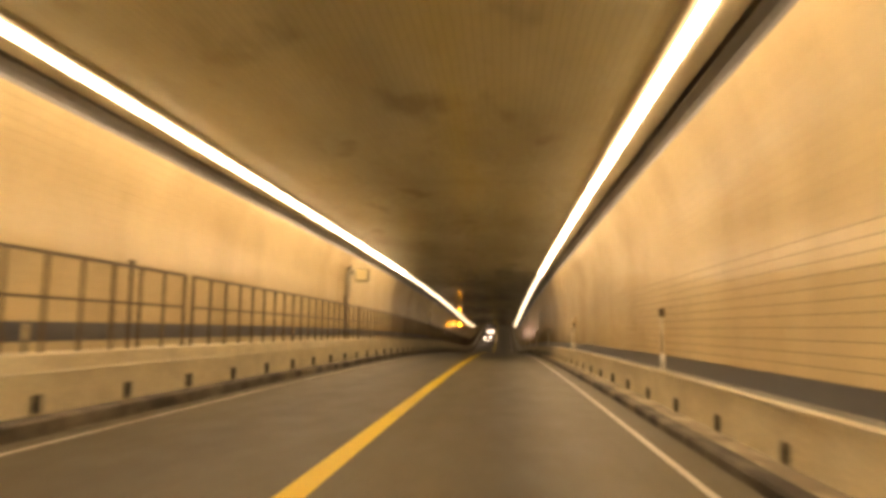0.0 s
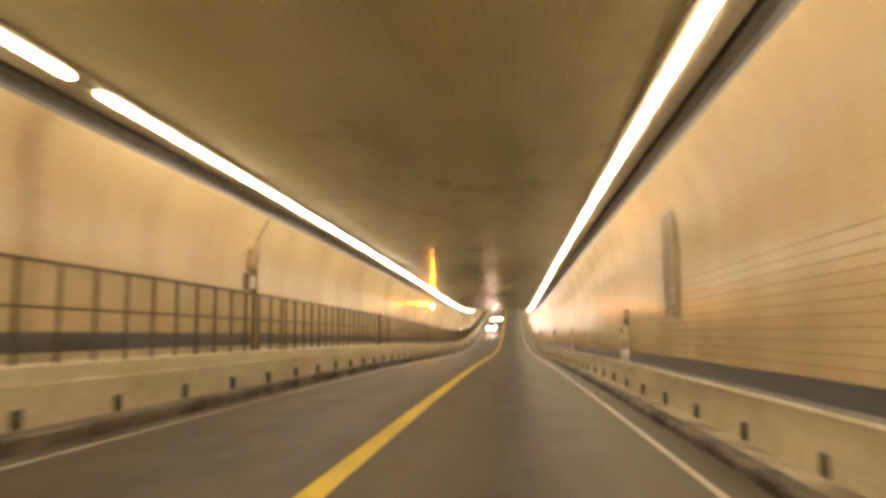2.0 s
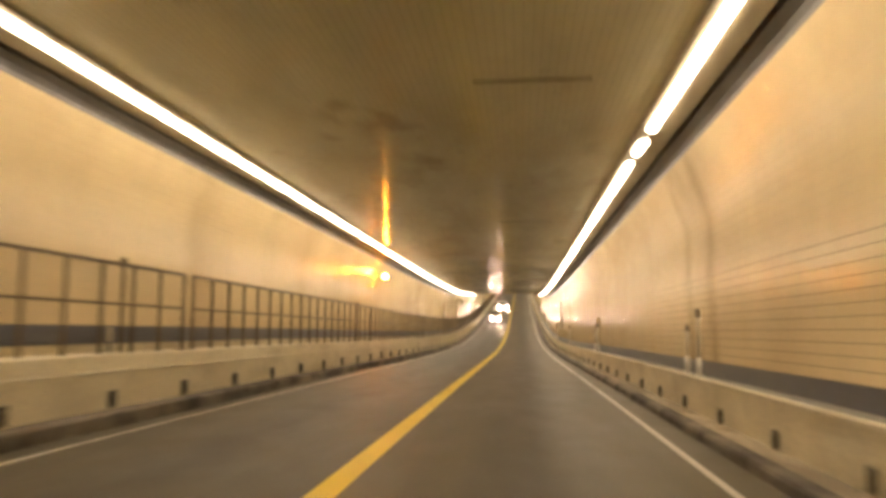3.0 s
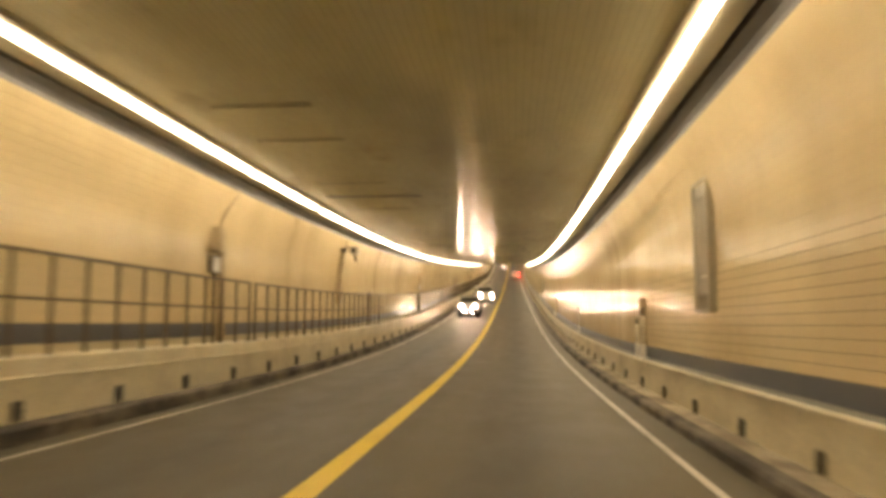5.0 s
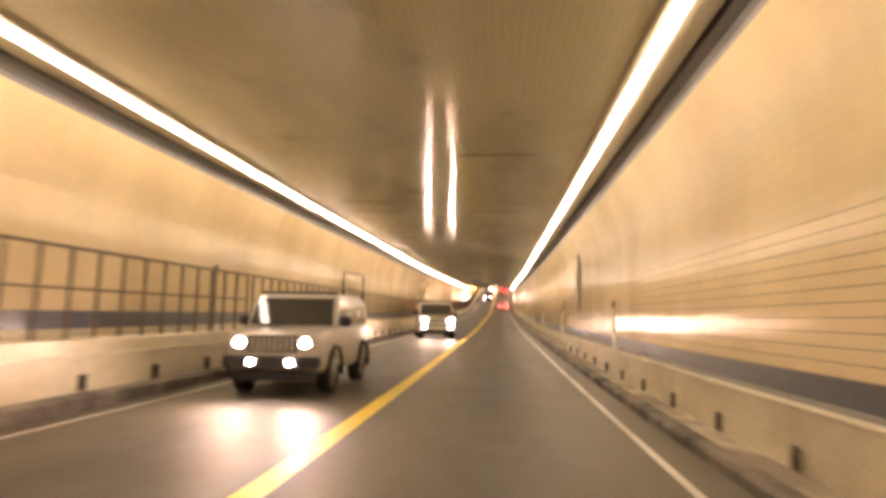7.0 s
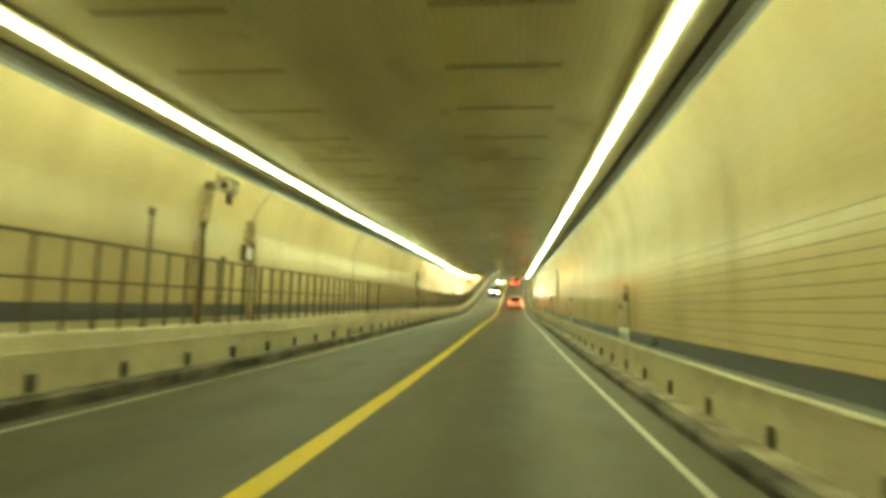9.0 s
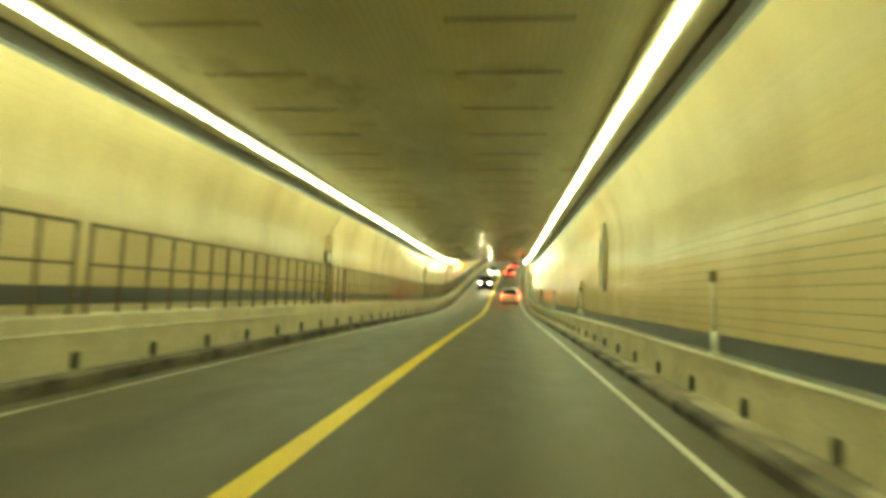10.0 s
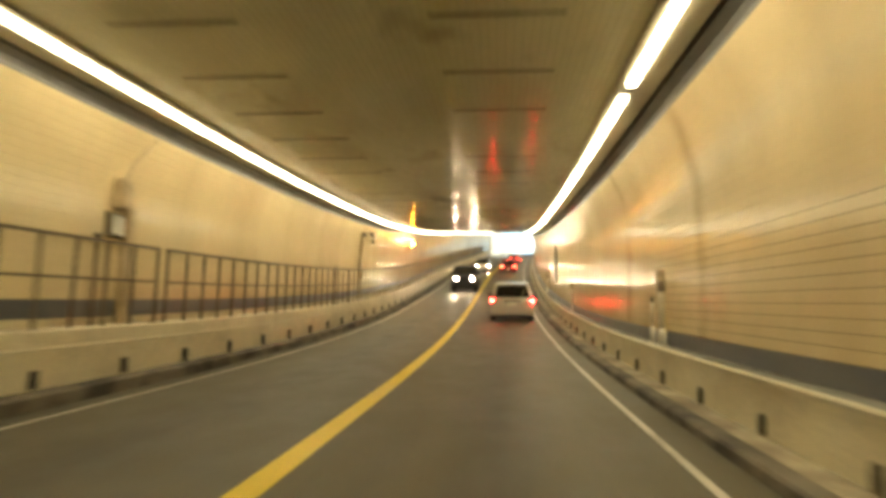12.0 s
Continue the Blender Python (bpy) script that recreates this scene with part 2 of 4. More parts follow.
M_BOX = worn("box_enamel", (0.66, 0.58, 0.42), (0.46, 0.39, 0.27), 0.45, 3.0, (1, 1, 1), 0.2)
M_PANEL = worn("panel_grey", (0.35, 0.295, 0.20), (0.26, 0.215, 0.145), 0.45, 1.4, (1, 1, 0.4), 0.3)
M_PANEL_LOW = worn("panel_grime", (0.25, 0.21, 0.13), (0.18, 0.145, 0.09), 0.55, 1.8)
M_CONC = worn("tunnel_concrete", (0.34, 0.32, 0.28), (0.24, 0.22, 0.19), 0.8, 0.4)
M_WHITEBASE = worn("white_enamel", (0.80, 0.77, 0.70), (0.60, 0.56, 0.47), 0.45, 5.0)
M_GRASS = worn("outdoor_ground", (0.10, 0.12, 0.05), (0.16, 0.14, 0.09), 0.9, 0.1)
M_TUBE_A = plain("tube_bright", (1.0, 0.97, 0.90), 0.5, 0, 0, LAMP_FIRST, (1.0, 0.84, 0.58))
M_TUBE_B = plain("tube_plain", (1.0, 0.97, 0.90), 0.5, 0, 0, LAMP_REST, (1.0, 0.87, 0.64))


# ---- mesh helpers ----
def mesh_of(name, verts, faces, mat):
    me = bpy.data.meshes.new(name)
    me.from_pydata([tuple(v) for v in verts], [], faces)
    me.materials.append(mat)
    me.update()
    return me


def bm_mesh(name, bm, mat, smooth=False):
    me = bpy.data.meshes.new(name)
    bmesh.ops.recalc_face_normals(bm, faces=bm.faces[:])
    bm.to_mesh(me)
    bm.free()
    me.materials.append(mat)
    if smooth:
        me.polygons.foreach_set("use_smooth", [True] * len(me.polygons))
    return me


def part(name, data, mat, parent, label=""):
    """Links a bmesh or a mesh as one object under a thing or a part."""
    me = data if isinstance(data, bpy.types.Mesh) else bm_mesh(name, data, mat)
    ob = new(name, me)
    ob.parent = parent
    if label:
        tagged(ob, label)
    return ob


def thing(name, loc, label, category, group="", rz=0.0, tilt=0.0):
    e = new(name)
    e.empty_display_size = 0.2
    e.matrix_world = pose(loc[0] + bend(loc[1]), loc[1], loc[2], tilt, 0, rz)
    return tagged(e, label, category, group)


def stations(a, b, step=2.0):
    n = max(1, int(math.ceil((b - a) / step)))
    return [a + (b - a) * i / n for i in range(n + 1)]


def sweep(name, prof, a, b, mat, closed=True, step=2.0, origin=(0, 0, 0), smooth=False):
    """Sweeps a cross-section (x, z) along the road from station a to b. Closed sections get end caps."""
    st = stations(a, b, step)
    k = len(prof)
    vs = [(x + bend(s) - bend(origin[1]) - origin[0], s - origin[1], level(s) + z - origin[2]) for s in st for x, z in prof]
    fs = []
    for i in range(len(st) - 1):
        for j in range(k if closed else k - 1):
            j2 = (j + 1) % k
            fs.append((i * k + j, i * k + j2, (i + 1) * k + j2, (i + 1) * k + j))
    if closed:
        fs.append(tuple(range(k - 1, -1, -1)))
        fs.append(tuple((len(st) - 1) * k + j for j in range(k)))
    me = mesh_of(name, vs, fs, mat)
    bm = bmesh.new()
    bm.from_mesh(me)
    bmesh.ops.recalc_face_normals(bm, faces=bm.faces[:])
    bm.to_mesh(me)
    bm.free()
    if smooth:
        me.polygons.foreach_set("use_smooth", [True] * len(me.polygons))
    return me


def rect(x0, x1, z0, z1):
    return [(x0, z0), (x1, z0), (x1, z1), (x0, z1)]


def box(bm, x0, x1, y0, y1, z0, z1, bevel=0.0):
    r = bmesh.ops.create_cube(bm, size=1.0)
    vs = r["verts"]
    bmesh.ops.transform(bm, verts=vs, matrix=Matrix.Translation(((x0 + x1) / 2, (y0 + y1) / 2, (z0 + z1) / 2)) @ Matrix.Diagonal((x1 - x0, y1 - y0, z1 - z0, 1)))
    if bevel:
        es = list({e for v in vs for e in v.link_edges})
        bmesh.ops.bevel(bm, geom=es, offset=bevel, segments=2, affect="EDGES")
    return bm


def boxed(x0, x1, y0, y1, z0, z1, bevel=0.0):
    return box(bmesh.new(), x0, x1, y0, y1, z0, z1, bevel)


def rod(bm, p, q, r, seg=10):
    p, q = Vector(p), Vector(q)
    d = q - p
    c = bmesh.ops.create_cone(bm, cap_ends=True, segments=seg, radius1=r, radius2=r, depth=d.length)
    bmesh.ops.transform(bm, verts=c["verts"], matrix=Matrix.Translation((p + q) / 2) @ d.to_track_quat("Z", "Y").to_matrix().to_4x4())
    return bm


# ---- structure: the tube ----
BACK, EXIT = -46.0, 398.0


def structure(name, me, label, category):
    return tagged(new(name, me), label, category, "", "structure")


ROAD_HALF = 4.0
road = structure("road", sweep("road", rect(-ROAD_HALF, ROAD_HALF, -0.35, 0.0), BACK, 620, M_ROAD), "worn grey-brown concrete roadway of two lanes", "road")
for nm, x0, x1, mt, lb in (("yellow_line", -0.13, 0.13, M_YELLOW, "broad worn yellow centre line on the road"),
                           ("edge_line_east", 3.51, 3.595, M_WHITE, "narrow dirty white edge line on the road"),
                           ("edge_line_west", -3.62, -3.555, M_WHITE, "narrow dirty white edge line on the road")):
    structure(nm, sweep(nm, rect(x0, x1, 0.001, 0.005), BACK, 600, mt), lb, "road marking")


def kerb_side(sign, face, base_z, tag):
    """Low kerb at the roadway's edge and the dusty ledge behind it."""
    s = sign
    k0, k1, kz = (4.0, 4.21, 0.13) if face > 4.3 else (4.0, 4.17, 0.21)
    structure("kerb_" + tag, sweep("kerb", [(s * k0, -0.3), (s * k0, kz - 0.03), (s * (k0 + 0.03), kz), (s * k1, kz), (s * k1, -0.3)], BACK, EXIT, M_KERB),
              "low dark kerb blackened with tyre dirt", "kerb")
    if face - k1 > 0.02:
        structure("ledge_" + tag, sweep("ledge", [(s * k1, -0.3), (s * k1, kz - 0.012), (s * face, base_z), (s * face, -0.3)], BACK, EXIT, M_SHELF if face > 4.3 else M_KERB),
                  "dusty narrow ledge between kerb and barrier", "ledge")


E_FACE, E_LIP, E_BASE, E_WALL = 4.55, 0.69, 0.10, 4.85
W_FACE, W_LIP, W_BASE, W_WALL = 4.20, 0.78, 0.235, 4.75
W_DECK, W_BACK = 1.01, 4.235   # the top on which the railing stands, and its face, set back from the lower one
kerb_side(1, E_FACE, E_BASE, "east")
kerb_side(-1, W_FACE, W_BASE, "west")
structure("barrier_east", sweep("barrier", rect(E_FACE, E_WALL - 0.002, -0.3, E_LIP - 0.05), BACK, EXIT, M_BARRIER), "beige concrete barrier along the roadway", "barrier")
structure("barrier_cap_east", sweep("cap", [(E_FACE - 0.025, E_LIP - 0.05), (E_FACE - 0.03, E_LIP - 0.012), (E_FACE - 0.01, E_LIP), (E_FACE + 0.07, E_LIP), (E_FACE + 0.07, E_LIP - 0.05)], BACK, EXIT, M_LIP),
          "pale projecting cap on the barrier", "barrier cap")
structure("barrier_top_east", sweep("barrier_top", rect(E_FACE + 0.072, E_WALL - 0.002, E_LIP - 0.05, E_LIP - 0.004), BACK, EXIT, M_TOP), "dusty top of the barrier behind its cap", "barrier top")
structure("barrier_west", sweep("barrier", rect(-W_WALL + 0.002, -W_FACE, -0.3, W_LIP - 0.03), BACK, EXIT, M_BARRIER), "beige concrete barrier along the roadway", "barrier")
structure("barrier_cap_west", sweep("cap", [(-W_FACE + 0.008, W_LIP - 0.03), (-W_FACE + 0.008, W_LIP - 0.008), (-W_FACE, W_LIP), (-W_BACK, W_LIP), (-W_BACK, W_LIP - 0.03)], BACK, EXIT, M_LIP),
          "narrow pale ledge along the barrier's edge", "barrier cap")
structure("parapet_west", sweep("parapet", [(-W_BACK - 0.002, W_LIP - 0.03), (-W_BACK - 0.012, W_DECK - 0.02), (-W_BACK - 0.03, W_DECK), (-W_WALL + 0.002, W_DECK), (-W_WALL + 0.002, W_LIP - 0.03)], BACK, EXIT, M_BARRIER),
          "beige upper face of the barrier that carries the railing", "parapet")


def wall_curve(z, low, top=4.45):
    """Inner face of the lining: upright below, leaning in towards the cove."""
    u = max(0.0, (z - 3.1) / 1.32)
    return low + (top - low) * u ** 1.8


def tile_profile(sign, z0, z1, low, pitch=0.13):
    pts = []
    n = int(round((z1 - z0) / pitch))
    for i in range(n):
        a, b = z0 + (z1 - z0) * i / n, z0 + (z1 - z0) * (i + 1) / n
        g, deep = (0.010, 0.006) if a < 2.45 else (0.008, 0.003)
        xa, xb = wall_curve(a + g, low), wall_curve(b, low)
        pts += [(sign * (wall_curve(a, low) + deep), a), (sign * (xa + deep), a + g * 0.9), (sign * xa, a + g), (sign * xb, b)]
    pts += [(sign * (low + 0.35), z1), (sign * (low + 0.35), z0)]
    return pts


def coursed_wall(sign, z0, low, mat):
    """The tile lining, its level joints recessed, and darker than the glaze on the grimier east side."""
    prof = tile_profile(sign, z0, 4.42, low)
    me = sweep("wall", prof, BACK, EXIT, mat)
    me.materials.append(M_GROUT if sign > 0 else mat)
    k = len(prof)
    rows = (len(me.polygons) - 2) // k
    index = np.zeros(len(me.polygons), np.int32)
    index[:rows * k] = np.tile([1 if j < k - 2 and j % 4 in (0, 1, 3) and prof[j][1] < 2.45 else 0 for j in range(k)], rows)
    me.polygons.foreach_set("material_index", index)
    return me


for tag, s, low, b0, b1 in (("east", 1, E_WALL, E_LIP, 0.93), ("west", -1, W_WALL, 1.145, 1.43)):
    structure("wall_foot_" + tag, sweep("wall_foot", rect(s * low, s * (low + 0.35), -0.3, b0), BACK, EXIT, M_BARRIER), "beige rendered foot of the tunnel wall", "wall")
    structure("tile_band_" + tag, sweep("tile_band", rect(s * (low - 0.004), s * (low + 0.35), b0, b1), BACK, EXIT, M_BAND), "dark blue-grey tile band low on the wall", "tile band")
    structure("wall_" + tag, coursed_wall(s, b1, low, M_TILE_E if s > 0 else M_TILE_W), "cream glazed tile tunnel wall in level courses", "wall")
    structure("cove_" + tag, sweep("cove", [(s * 4.452, 4.42), (s * 4.452, 4.50), (s * 4.40, 4.56), (s * 4.26, 4.60), (s * 4.26, 4.80), (s * 5.1, 4.80), (s * 5.1, 4.42)], BACK, EXIT, M_GREY), "grey metal cove under the ceiling edge", "cove")
ceiling = structure("ceiling", sweep("ceiling", rect(-4.258, 4.258, 4.74, 5.10), BACK, EXIT, M_CEIL), "brownish glazed tile ceiling, stained and shiny", "ceiling")
structure("wall_south", sweep("wall_south", rect(-5.2, 5.2, -0.3, 5.1), BACK - 0.4, BACK, M_CONC), "plain concrete end behind", "wall")

# vent slots across the ceiling, in two rows
_bm = bmesh.new()
s = 72.0
while s < EXIT - 6:
    for c in (-2.02, 1.85):
        z = level(s)
        if random.random() < (0.28 if s < 185 else 0.85):
            box(_bm, c - 0.8 + bend(s), c + 0.8 + bend(s), s - 0.025, s + 0.025, z + 4.727, z + 4.7395)
    s += 1.95
for s, x0, x1, h in ((43.9, -1.95, -1.1, 0.10), (124.5, -3.1, -0.6, 0.14), (256.35, -1.9, -1.05, 0.14)):
    box(_bm, x0, x1, s - h, s + h, level(s) + 4.72, level(s) + 4.7395)
_sl = new("vent_slot", bm_mesh("vent_slot", _bm, M_SLOT))
_sl.parent = ceiling
tagged(_sl, "narrow dark slots across the ceiling", "", "", "stuff")

# ---- tunnel lights ----
for sign in (-1, 1):
    cuts = sorted(set([ZONE_END] + GAPS[sign] + [b for b in np.arange(BACK + 1, EXIT, 15.65) if min(abs(b - g) for g in GAPS[sign] + [ZONE_END]) > 2.0]))
    for a, b in zip(cuts[:-1], cuts[1:]):
        ga = 0.34 if a in GAPS[sign] else 0.012
        gb = 0.34 if b in GAPS[sign] else 0.012
        o = (sign * 3.82, a, level(a) + 4.6)
        t = thing("tunnel_light", o, "long fluorescent tunnel light, glowing white lens in a beige housing", "light", "lines of tunnel lights")
        part("housing", sweep("housing", [(sign * x, z) for x, z in ((3.59, 4.739), (3.59, 4.70), (3.64, 4.690), (3.878, 4.690), (3.878, 4.665), (3.93, 4.659), (4.16, 4.612), (4.185, 4.622), (4.20, 4.739))], a + 0.004, b - 0.004, M_HOUSING, origin=o), M_HOUSING, t)
        part("lens", sweep("lens", [(sign * x, z) for x, z in ((3.736, 4.689), (3.738, 4.664), (3.752, 4.650), (3.79, 4.642), (3.84, 4.637), (3.868, 4.638), (3.876, 4.648), (3.876, 4.689))], a + ga, b - gb, M_TUBE_A if b <= ZONE_END + 0.1 else M_TUBE_B, origin=o),
             M_TUBE_B, t, "glowing white lens")

# ---- railings, 15.65 m sections ----
JOINTS = [-34.0, -18.4, -2.8, 12.9, 28.8, 45.2, 61.2, 77.0, 92.4, 107.8, 122.8, 138.2, 155.0, 168.8, 182.5, 196.3, 210.4, 225.9, 242.4, 256.2, 271.8, 287.2, 302.8, 318.4, 334.0, 349.6, 365.2, 380.8]
_post = bm_mesh("baluster", boxed(-0.022, 0.022, -0.022, 0.022, 0.0, 1.36, 0.004), M_RAIL)
_stout = bm_mesh("marker_post", box(boxed(-0.022, 0.022, -0.022, 0.022, 0.0, 1.41, 0.004), -0.035, 0.035, -0.045, 0.045, 1.385, 1.475, 0.01), M_RAIL)
_foot = bm_mesh("foot_plate", boxed(-0.07, 0.07, -0.07, 0.07, 0.0, 0.014, 0.003), M_RAIL)
RX = -4.42
for a, b in zip(JOINTS[:-1], JOINTS[1:]):
    a, b = a + 0.16, b - 0.16
    z0 = level(a) + W_DECK
    t = thing("guard_railing", (RX, a, z0), "dark steel guard railing with two rails on the barrier cap", "railing", "railing sections")
    o = (RX, a, z0)
    for nm, z, h in (("top_rail", 2.39, 0.05), ("mid_rail", 1.775, 0.04)):
        part(nm, sweep(nm, rect(RX - h / 2, RX + h / 2, z - h, z), a, b, M_RAIL, origin=o), M_RAIL, t)
    n = 19
    for j in range(n + 1):
        y = a + 0.025 + (b - a - 0.05) * j / n
        p = part("baluster", _post, M_RAIL, t)
        p.location = (bend(y) - bend(a), y - a, level(y) + W_DECK - z0)
        if j in (0, n):
            f = part("foot_plate", _foot, M_RAIL, t)
            f.location = p.location
    y = b - 1.84
    p = part("marker_post", _stout, M_RAIL, t, "dark post with a knob above the rail")
    p.location = (bend(y) - bend(a) - 0.06, y - a, level(y) + W_DECK - z0)

# ---- marker blocks at the foot of both barriers ----
_blk = bm_mesh("block_body", boxed(-0.06, 0.0, -0.075, 0.075, 0.0, 0.24, 0.012), M_BLOCK)
_blk_dusty = bm_mesh("block_body", boxed(-0.06, 0.0, -0.065, 0.065, 0.0, 0.225, 0.02), M_BLOCK_DUSTY)
_ref = bm_mesh("reflector", boxed(-0.062, -0.052, -0.045, 0.045, 0.15, 0.20, 0.003), worn("dull_reflector", (0.20, 0.17, 0.11), (0.08, 0.07, 0.05), 0.4, 8.0))
for sign, face, z, off in ((1, E_FACE, E_BASE + 0.012, 7.13), (-1, W_FACE, W_BASE + 0.02, 8.33)):
    s = off - 2.13 * 14
    while s < 340:
        t = thing("marker_block", (sign * face, s, level(s) + z), "small dark block fixed at the foot of the barrier" if sign < 0 else "small block grey with road dust on the barrier foot", "marker", "barrier markers", 0 if sign > 0 else 180)
        part("block_body", _blk if sign < 0 else _blk_dusty, M_BLOCK, t)
        part("reflector", _ref, M_BLOCK, t)
        s += 2.13

# ---- posts with white feet on the east barrier; every second module has a pair with a standpipe between ----
M_BRACKET = worn("stained_bracket", (0.54, 0.42, 0.26), (0.36, 0.27, 0.16), 0.55, 4.0, (1, 1, 1), 0.2)
M_HEADBOX = worn("dark_head_box", (0.17, 0.135, 0.09), (0.25, 0.19, 0.12), 0.5, 6.0, (1, 1, 1), 0.2)


def post_meshes(tall, r, head):
    pole = bm_mesh("pole", rod(bmesh.new(), (0, 0, 0.24), (0, 0, tall - 0.05), r, 14), M_BOX, True)
    top = bm_mesh("head_box", boxed(-head, head, -head, head, tall - head * 3.6, tall, 0.010), M_HEADBOX)
    foot = bm_mesh("white_foot", rod(rod(bmesh.new(), (0, 0, 0), (0, 0, 0.30), r + 0.012, 14), (0, 0, 0), (0, 0, 0.03), r + 0.03, 14), M_WHITEBASE, True)
    return pole, top, foot


_stout_post, _tall_post, _short_post = post_meshes(1.13, 0.055, 0.055), post_meshes(1.13, 0.034, 0.044), post_meshes(0.86, 0.034, 0.034)
_duct = bm_mesh("duct", boxed(-0.07, 0.09, -0.085, 0.085, 0.22, 1.30, 0.018), M_BRACKET)
_duct_cap = bm_mesh("duct_cap", boxed(-0.085, 0.09, -0.10, 0.10, 1.30, 1.345, 0.008), M_BRACKET)
_duct_foot = bm_mesh("duct_foot", rod(bmesh.new(), (-0.01, 0, 0), (-0.01, 0, 0.23), 0.05, 14), M_BRACKET, True)


def barrier_post(y, meshes, label):
    t = thing("hydrant_post", (4.70, y, level(y) + E_LIP), label, "post", "posts on the barrier")
    part("pole", meshes[0], M_BOX, t)
    part("head_box", meshes[1], M_HEADBOX, t, "small dark box on top")
    part("white_foot", meshes[2], M_WHITEBASE, t, "white enamel foot")


for i, s in enumerate(JOINTS):
    barrier_post(s + 0.12, _tall_post if i % 2 else _stout_post, "beige post with white foot and dark head on the barrier")
    if i % 2 == 0 or i in (7, 15, 19):
        barrier_post(s + 0.90, _short_post, "shorter slim beige post with white foot on the barrier")
    if i % 2 == 0:
        y = s + 0.60
        t = thing("standpipe", (4.79, y, level(y) + E_LIP), "dark stained duct against the tile wall between two posts", "standpipe", "standpipes")
        part("duct", _duct, M_BRACKET, t)
        part("duct_cap", _duct_cap, M_BRACKET, t)
        part("duct_foot", _duct_foot, M_BRACKET, t)

# ---- tall panels on the east wall ----
for s in (-3.3, 56.4, 118.1, 177.3, 237.2, 296.9):
    z = level(s)
    t = thing("wall_cabinet", (E_WALL, s, z + 1.64), "tall flat grey metal cabinet door on the tile wall", "cabinet", "wall cabinets")
    t.matrix_world = pose(E_WALL + bend(s) - 0.035, s, z + 1.64, math.degrees(math.atan(grade(s))), 0, 0)
    part("cabinet_frame", box(box(box(boxed(-0.075, 0.2, -0.37, 0.47, 0, 0.06), -0.075, 0.2, -0.37, 0.47, 2.06, 2.12), -0.075, 0.2, -0.37, -0.335, 0.06, 2.06), -0.075, 0.2, 0.42, 0.47, 0.06, 2.06), M_PANEL, t)
    d = part("cabinet_door", boxed(-0.06, 0.2, -0.33, 0.415, 0.285, 1.80, 0.006), M_PANEL, t)
    part("handle", boxed(-0.085, -0.061, -0.27, 0.0, 0.545, 0.575, 0.006), M_BOX, d, "pale level handle bar")
    part("lower_panel", boxed(-0.052, 0.2, -0.33, 0.415, 0.065, 0.275, 0.006), M_PANEL_LOW, t, "darker grimy panel under the door")
    part("upper_panel", boxed(-0.054, 0.2, -0.33, 0.415, 1.81, 2.055, 0.006), M_PANEL, t)


# ---- fixtures on the west wall ----
def flood_arm(s):
    """An elbow pipe and bracket arm with a square floodlight, fed by a conduit up the wall."""
    t = thing("wall_floodlight", (-W_WALL, s, level(s) + 1.95), "pale elbow pipe with a square floodlight on the tile wall", "floodlight", "wall fixtures")
    part("conduit", rod(rod(bmesh.new(), (0.03, 0.10, -0.5), (0.03, 0.10, 1.2), 0.035), (0.03, 0.10, 1.2), (0.20, 0.22, 2.1), 0.035), M_GREY, t)
    part("junction_box", boxed(0.0, 0.14, -0.16, 0.16, 0.35, 0.85, 0.015), M_PANEL, t)
    part("arm", rod(rod(bmesh.new(), (0.05, 0, 1.55), (0.50, 0.0, 1.78), 0.028), (0.50, 0, 1.78), (0.50, 0, 1.70), 0.028), M_BOX, t)
    part("elbow_pipe", rod(rod(rod(bmesh.new(), (0.12, -0.02, 0.70), (0.12, -0.02, 1.66), 0.11, 16), (0.12, -0.02, 1.66), (0.22, -0.02, 1.84), 0.11, 16), (0.22, -0.02, 1.84), (0.40, -0.02, 1.86), 0.11, 16), M_HOUSING, t, "pale stained elbow pipe")
    part("strap", boxed(0.0, 0.24, -0.16, 0.12, 1.90, 1.97, 0.008), M_HEADBOX, t)
    h = part("floodlight", boxed(0.42, 0.98, -0.04, 0.14, 1.42, 1.94, 0.02), M_RAIL, t, "dark square lamp frame")
    part("glass", boxed(0.455, 0.945, -0.053, -0.041, 1.455, 1.905, 0.003), plain("flood_glass", (0.80, 0.68, 0.38), 0.12), h, "pale glass front")


